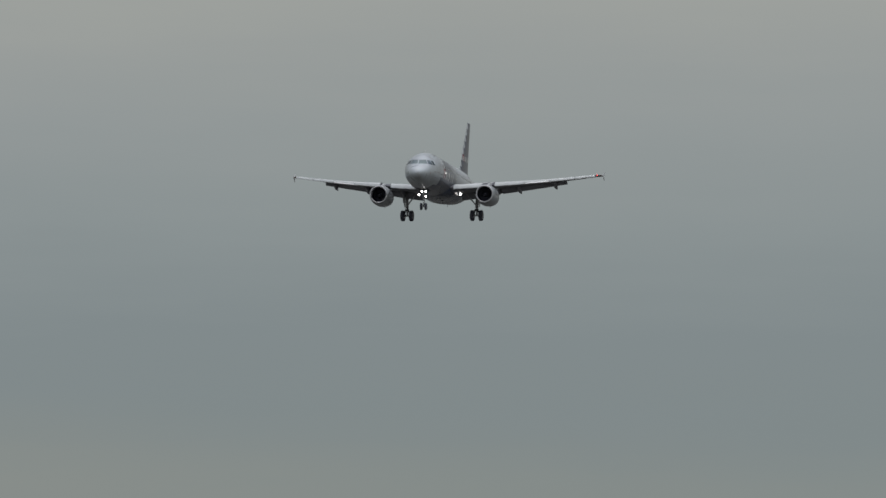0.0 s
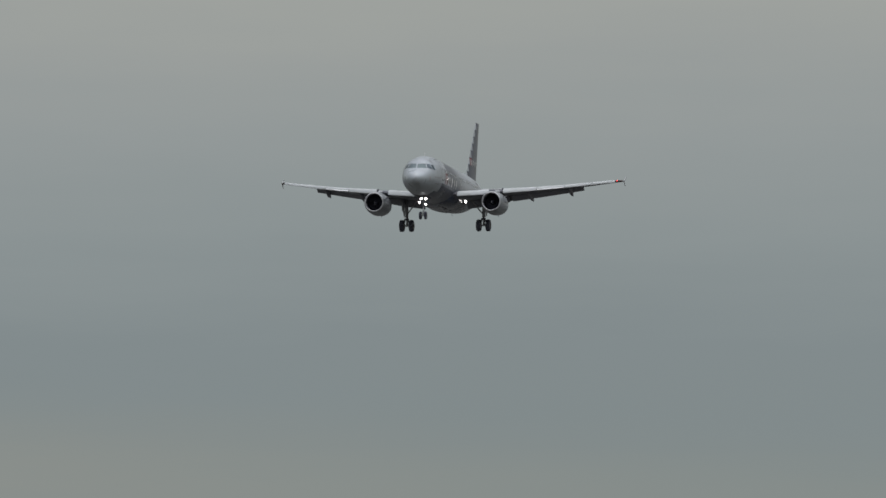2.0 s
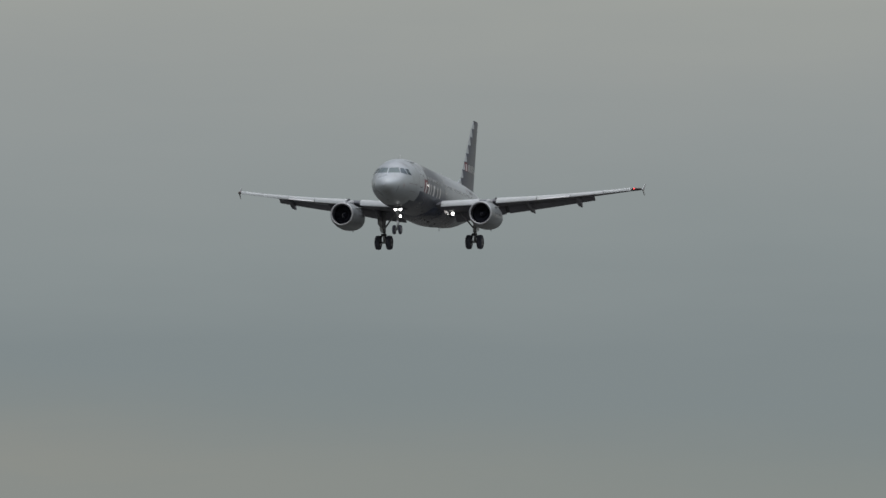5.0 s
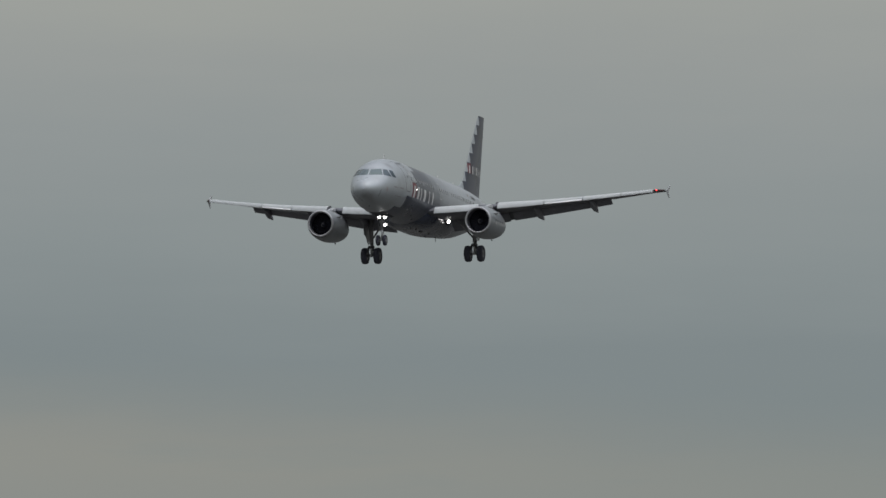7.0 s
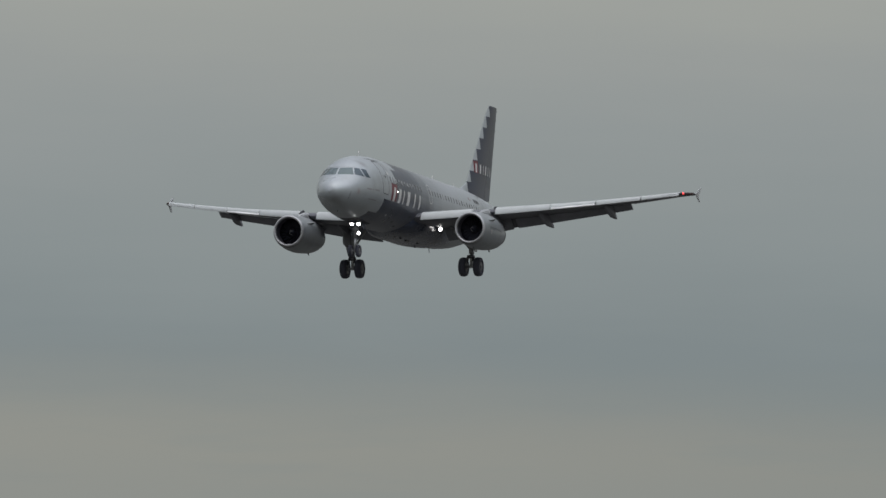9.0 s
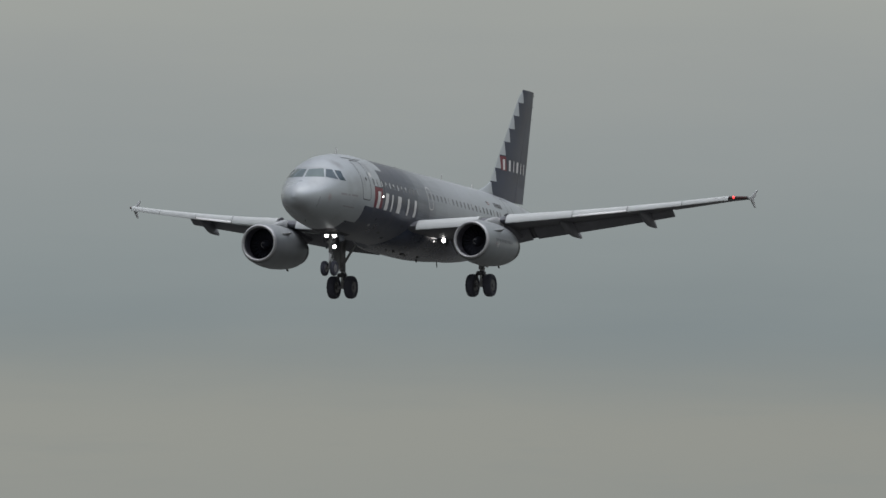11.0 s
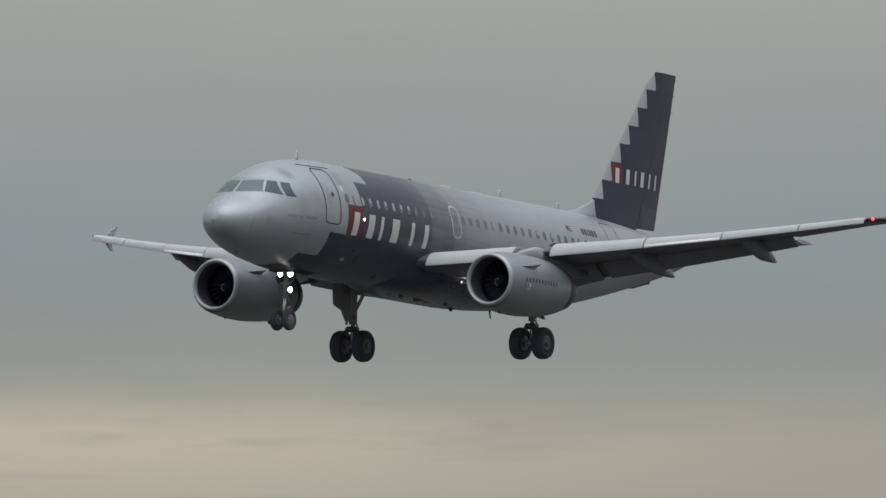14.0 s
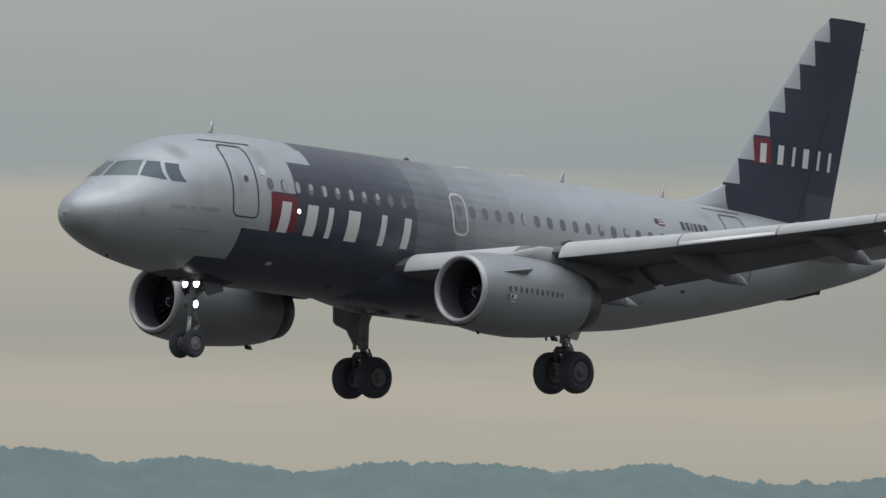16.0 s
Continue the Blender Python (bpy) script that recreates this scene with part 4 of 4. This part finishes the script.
def ground():
    n = Nodes("dry_grassland")
    vec = n.object_xyz()
    f = n.noise(vec, 0.02, 6)
    g = n.noise(vec, 1.5, 4)
    col = n.mix(n.spread(f, 0.35, 0.65), (0.050, 0.048, 0.046, 1), (0.075, 0.071, 0.067, 1))
    col = n.mix(n.math("MULTIPLY", g, 0.4), col, (0.050, 0.054, 0.040, 1))
    bm = bmesh.new()
    bmesh.ops.create_circle(bm, cap_ends=True, radius=HORIZON + 150, segments=96)
    me = bpy.data.meshes.new("ground")
    bm.to_mesh(me)
    me.materials.append(n.surface(col, 0.95))
    return tagged(new("ground", me), "flat dry grassland below the approach", "ground", kind="structure")


ground()


def hills(name, label, R, dark, light, rise, seed, depth):
    """A far wooded ridge, painted pale as haze, its crest uneven with tree crowns."""
    n = Nodes(name + "_haze_glow")
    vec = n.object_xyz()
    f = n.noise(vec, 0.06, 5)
    # distance haze put into the emission colour; woods give no light themselves
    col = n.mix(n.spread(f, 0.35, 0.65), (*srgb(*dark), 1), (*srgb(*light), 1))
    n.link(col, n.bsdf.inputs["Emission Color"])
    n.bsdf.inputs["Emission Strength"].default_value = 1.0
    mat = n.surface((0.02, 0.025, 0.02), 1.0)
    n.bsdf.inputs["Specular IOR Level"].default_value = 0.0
    rnd = random.Random(seed)
    bm = bmesh.new()
    crest = []
    # rough height of the ridge, in degrees, by compass turn
    ridge = ((-185, 1.50), (-160, 1.55), (-148, 1.58), (-143, 1.59), (-141.55, 1.602), (-141.25, 1.646), (-141.1, 1.648), (-140.85, 1.624), (-140.08, 1.624), (-139.96, 1.604), (-139.82, 1.598), (-139.73, 1.575), (-139.6, 1.575), (-139.5, 1.606), (-139.28, 1.625), (-138.98, 1.594), (-138.68, 1.598), (-138.56, 1.622), (-138.46, 1.630), (-138.36, 1.672), (-138.28, 1.687), (-138.14, 1.686), (-138.02, 1.660), (-137.82, 1.653), (-137.48, 1.689), (-136.98, 1.695), (-136.77, 1.664), (-136.61, 1.654), (-136.35, 1.691), (-136.12, 1.717), (-135.95, 1.712), (-135.85, 1.692), (-135.72, 1.699), (-135.65, 1.733), (-135.2, 1.768), (-134, 1.77), (-125, 1.7), (-105, 1.6))
    # tree crowns along the crest, each a small dome: turn, half width, height
    lone = ((-141.35, 0.02, 0.04), (-141.235, 0.02, 0.038), (-140.75, 0.035, 0.03), (-140.43, 0.05, 0.034), (-140.16, 0.045, 0.03), (-140.045, 0.03, 0.04), (-139.965, 0.022, 0.036), (-139.86, 0.022, 0.032), (-139.8, 0.024, 0.03), (-138.92, 0.045, 0.04), (-138.72, 0.03, 0.036))
    crowns = list(lone) if seed == 4 else []
    at = -143.0
    while at < -134.0:
        wide = rnd.uniform(0.010, 0.022) if rnd.random() < 0.45 else rnd.uniform(0.024, 0.055)
        if rnd.random() < 0.85:
            crowns.append((at, wide, rnd.uniform(0.004, 0.017) + 0.18 * wide))
        at += wide * rnd.uniform(0.6, 1.5)
    crowns.sort()
    turns = [-185.0 + 0.08 * k for k in range(525)] + [-143.0 + 0.003 * k for k in range(3000)] + [-134.0 + 0.08 * k for k in range(363)]
    near = 0
    for a in turns:
        e = ease(ridge, a)[0] + rise
        while near < len(crowns) and crowns[near][0] < a - 0.12:
            near += 1
        lift = 0.0
        for c, wide, tall in crowns[near:near + 45]:
            d = abs(a - c) / wide
            if d < 1.0:
                lift = max(lift, tall * (1 - d * d) ** 0.7)
        ragged = 0.85 + 0.4 * noise.noise((a * 60.0, 7.7, seed)) + 0.15 * noise.noise((a * 170.0, 2.6, seed))
        e += lift * max(0.2, ragged) + 0.003 * noise.noise((a * 120.0, 1.2, seed)) + 0.004 * noise.noise((a * 14.0, 4.2, seed))
        crest.append((a, e))
    rings = []
    for a, e in crest:
        ca, sa = math.cos(radians(a)), math.sin(radians(a))
        top = 1.8 + R * math.tan(radians(e))
        ring = [Vector((ca * (R + d), sa * (R + d), z)) for d, z in ((-depth, 0.0), (-0.46 * depth, top * 0.55), (-0.12 * depth, top * 0.92), (0, top), (0.2 * depth, top * 0.9), (depth, 0.0))]
        rings.append(ring)
    loft(bm, rings, closed=False)
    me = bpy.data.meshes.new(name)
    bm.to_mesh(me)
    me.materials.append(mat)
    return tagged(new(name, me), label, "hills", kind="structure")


hills("far_hills", "blue-green wooded ridge on the horizon, haze in its colour", 4150.0, (102, 119, 124), (109, 125, 129), 0.0, 4, 240.0)
# added ridge: its paler crest stands for haze softening the edge
hills("haze_ridge", "paler ridge added behind to soften the crest like haze", 4440.0, (124, 135, 133), (129, 138, 135), -0.004, 9, 130.0)


def cloud_backdrop():
    """The far overcast, with streaky bands that warm towards the horizon."""
    n = Nodes("overcast_cloud")
    vec = n.object_xyz()
    x, y, z = n.split(vec)
    r = n.math("SQRT", n.math("ADD", n.math("MULTIPLY", x, x), n.math("MULTIPLY", y, y)))
    el = n.math("MULTIPLY", n.math("ARCTAN2", z, r), 57.29578)
    az = n.math("MULTIPLY", n.math("ARCTAN2", y, x), 57.29578)
    def streaks(ka, ke, scale, detail):
        comb = n.add("ShaderNodeCombineXYZ")
        n.link(n.math("MULTIPLY", az, ka), comb.inputs[0])
        n.link(n.math("MULTIPLY", el, ke), comb.inputs[1])
        return n.math("SUBTRACT", n.noise(comb.outputs[0], scale, detail, 0.55), 0.5)

    big = streaks(0.30, 1.0, 1.3, 3)
    fine = streaks(0.55, 5.0, 1.2, 4)
    wisp = streaks(1.6, 9.0, 1.1, 5)
    turn = n.spread(az, -175.0, -130.0)

    def at(deg):
        return (deg + 175.0) / 45.0

    def by_turn(rows):
        return n.ramp(turn, [(at(d), (v,) * 3 if not isinstance(v, tuple) else srgb(*v)) for d, v in rows])

    def up(deg):
        return (deg - 1.5) / 3.0

    # cool grey layer, lighter upwards
    lift = n.math("ADD", el, n.math("ADD", n.math("MULTIPLY", big, 0.5), n.math("MULTIPLY", fine, 0.22)))
    cool = n.ramp(n.spread(lift, 1.5, 4.5), [(up(1.6), srgb(134, 141, 139)), (up(1.95), srgb(129, 138, 139)), (up(2.4), srgb(130, 139, 141)), (up(2.85), srgb(139, 147, 148)), (up(3.35), srgb(147, 153, 153)), (up(3.75), srgb(154, 158, 156)), (up(4.15), srgb(161, 164, 159))])
    # warm cloud tops below an edge that climbs and sharpens along the horizon
    edge = n.math("MULTIPLY", by_turn([(-172, 0.32), (-165, 0.41), (-162, 0.445), (-155, 0.49), (-151, 0.455), (-149, 0.45), (-147.5, 0.452), (-146, 0.462), (-144.8, 0.476), (-142.5, 0.46), (-140, 0.43), (-137, 0.44)]), 5.0)
    soft = by_turn([(-165, 0.30), (-156, 0.28), (-150, 0.28), (-147.6, 0.19), (-145.5, 0.10), (-142, 0.11), (-139, 0.16)])
    rise = n.math("ADD", edge, n.math("ADD", n.math("MULTIPLY", big, 0.25), n.math("MULTIPLY", wisp, 0.10)))
    gap = n.math("DIVIDE", n.math("SUBTRACT", rise, el), soft)
    mask = n.add("ShaderNodeMapRange", interpolation_type="SMOOTHSTEP")
    for v, k in zip((gap, -1.0, 1.0, 0.0, 1.0), mask.inputs):
        n.put(v, k)
    warm = by_turn([(-170, (137, 142, 138)), (-164, (145, 146, 140)), (-156, (149, 151, 145)), (-150.5, (162, 159, 149)), (-148, (182, 175, 158)), (-145.5, (187, 179, 161)), (-141, (181, 176, 160)), (-136, (177, 172, 160))])
    grey = by_turn([(-170, (133, 140, 138)), (-156, (144, 147, 143)), (-146, (160, 157, 147)), (-138, (160, 158, 149))])
    warm = n.mix(n.spread(n.math("ADD", fine, n.math("MULTIPLY", wisp, 0.6)), 0.02, 0.42), warm, grey)
    warm = n.mix(n.spread(el, 1.62, 2.0, 0.75, 0.0), warm, grey)
    col = n.mix(mask.outputs[0], cool, warm)
    # thin warm haze above that edge
    haze = n.add("ShaderNodeMapRange", interpolation_type="SMOOTHSTEP")
    for v, k in zip((n.math("SUBTRACT", n.math("ADD", rise, 0.16), el), -0.55, 0.20, 0.0, 1.0), haze.inputs):
        n.put(v, k)
    share = by_turn([(-156, 0.0), (-151, 0.40), (-148, 0.55), (-141, 0.50), (-137, 0.2)])
    col = n.mix(n.math("MULTIPLY", haze.outputs[0], n.math("MULTIPLY", share, n.math("SUBTRACT", 1.0, mask.outputs[0]))), col, (*srgb(163, 161, 151), 1))
    # an upper pale layer towards the end of the pan
    top = n.math("ADD", 3.02, n.math("ADD", n.math("MULTIPLY", big, 0.12), n.math("MULTIPLY", wisp, 0.10)))
    veil_top = n.spread(n.math("SUBTRACT", top, el), -0.05, 0.09)
    veil_low = n.spread(el, 2.0, 2.6, 0.55, 1.0)
    reach = n.spread(az, -141.6, -137.6)
    veil = n.math("MULTIPLY", n.math("MULTIPLY", veil_top, veil_low), n.math("MULTIPLY", reach, 0.74))
    col = n.mix(veil, col, (*srgb(173, 168, 155), 1))
    lighter = n.math("MULTIPLY", n.spread(az, -142.5, -137.5), n.spread(el, 2.2, 2.9, 0.0, 0.12))
    lighter = n.math("ADD", 1.0, n.math("MULTIPLY", lighter, n.spread(el, 4.0, 5.5, 1.0, 0.0)))
    gain = n.add("ShaderNodeVectorMath", operation="SCALE")
    n.link(col, gain.inputs[0])
    n.link(lighter, gain.inputs["Scale"])
    col = gain.outputs[0]
    high = n.ramp(n.spread(el, 4.0, 32.0), [(0.0, srgb(161, 164, 159)), (0.3, srgb(163, 167, 166)), (1.0, srgb(178, 183, 186))])
    col = n.mix(n.spread(el, 3.9, 5.5), col, high)
    em = n.add("ShaderNodeEmission")
    n.link(col, em.inputs["Color"])
    n.link(em.outputs[0], n.out.inputs["Surface"])
    bm = bmesh.new()
    rows = []
    for k in range(181):
        a = radians(2 * k)
        rows.append([Vector((math.cos(a) * HORIZON, math.sin(a) * HORIZON, h)) for h in (-5, 60, 130, 200, 280, 360, 500, 900, 1500, 2200, 2900)])
    loft(bm, rows, closed=False)
    bmesh.ops.remove_doubles(bm, verts=bm.verts, dist=0.01)
    me = bpy.data.meshes.new("backdrop")
    bm.to_mesh(me)
    me.materials.append(n.mat)
    ob = tagged(new("backdrop", me), "grey overcast sky with warm streaks near the horizon", "sky", kind="structure")
    ob.location = (0, 0, 1.8)
    return ob


cloud_backdrop()

# ---------------------------------------------------------------- flight
# seconds, heading, pitch (nose up), bank (port wing up), in degrees
FLIGHT = (
    (0.0, -0.12, 2.70, -0.23), (0.5, -0.03, 2.52, -0.42), (1.0, 0.08, 2.40, -0.37), (1.5, 0.04, 2.54, -0.10),
    (2.0, 0.12, 2.69, -0.17), (2.5, 0.17, 2.58, -0.44), (3.0, 0.11, 2.70, -0.77), (3.5, 0.12, 2.78, -0.87),
    (4.0, 0.03, 2.83, -0.83), (4.5, -0.09, 2.96, -0.43), (5.0, -0.07, 2.98, -0.22), (5.5, -0.02, 2.99, -0.04),
    (6.0, 0.04, 3.00, 0.13), (6.5, 0.09, 3.00, 0.30), (7.0, 0.12, 3.00, 0.47), (7.5, 0.02, 2.95, 0.59),
    (8.0, 0.04, 3.18, 0.84), (8.5, 0.11, 3.18, 0.73), (9.0, -0.01, 3.04, 0.10), (9.5, -0.02, 2.93, -0.03),
    (10.0, -0.02, 2.82, -0.11), (10.5, -0.02, 2.72, -0.17), (11.0, -0.01, 2.61, -0.22), (11.5, 0.00, 2.50, -0.29),
    (12.0, 0.09, 2.36, -0.50), (12.5, 0.13, 2.29, -0.62), (13.0, 0.26, 2.38, -0.29), (13.5, 0.38, 2.67, -0.04),
    (14.0, 0.48, 2.94, -0.44), (14.5, 0.48, 3.11, -0.99), (15.0, 0.50, 3.34, -1.48), (15.5, 0.38, 3.43, -1.29),
    (16.0, 0.21, 3.36, -0.35),
)
PIVOT = Vector((-15.0, 0.0, 0.0))


def motions():
    rows = []
    for t, heading, pitch, bank in FLIGHT:
        place = Vector((-1323.77 + 66.80 * t, -235.62, 1.8 + 72.5 - 3.5 * t))
        turn = (Matrix.Rotation(radians(heading), 3, "Z") @ Matrix.Rotation(radians(-pitch), 3, "Y") @ Matrix.Rotation(radians(bank), 3, "X"))
        rows.append((t, Matrix.Translation(place - turn @ PIVOT) @ turn.to_4x4()))
    walk(airliner, rows)


motions()
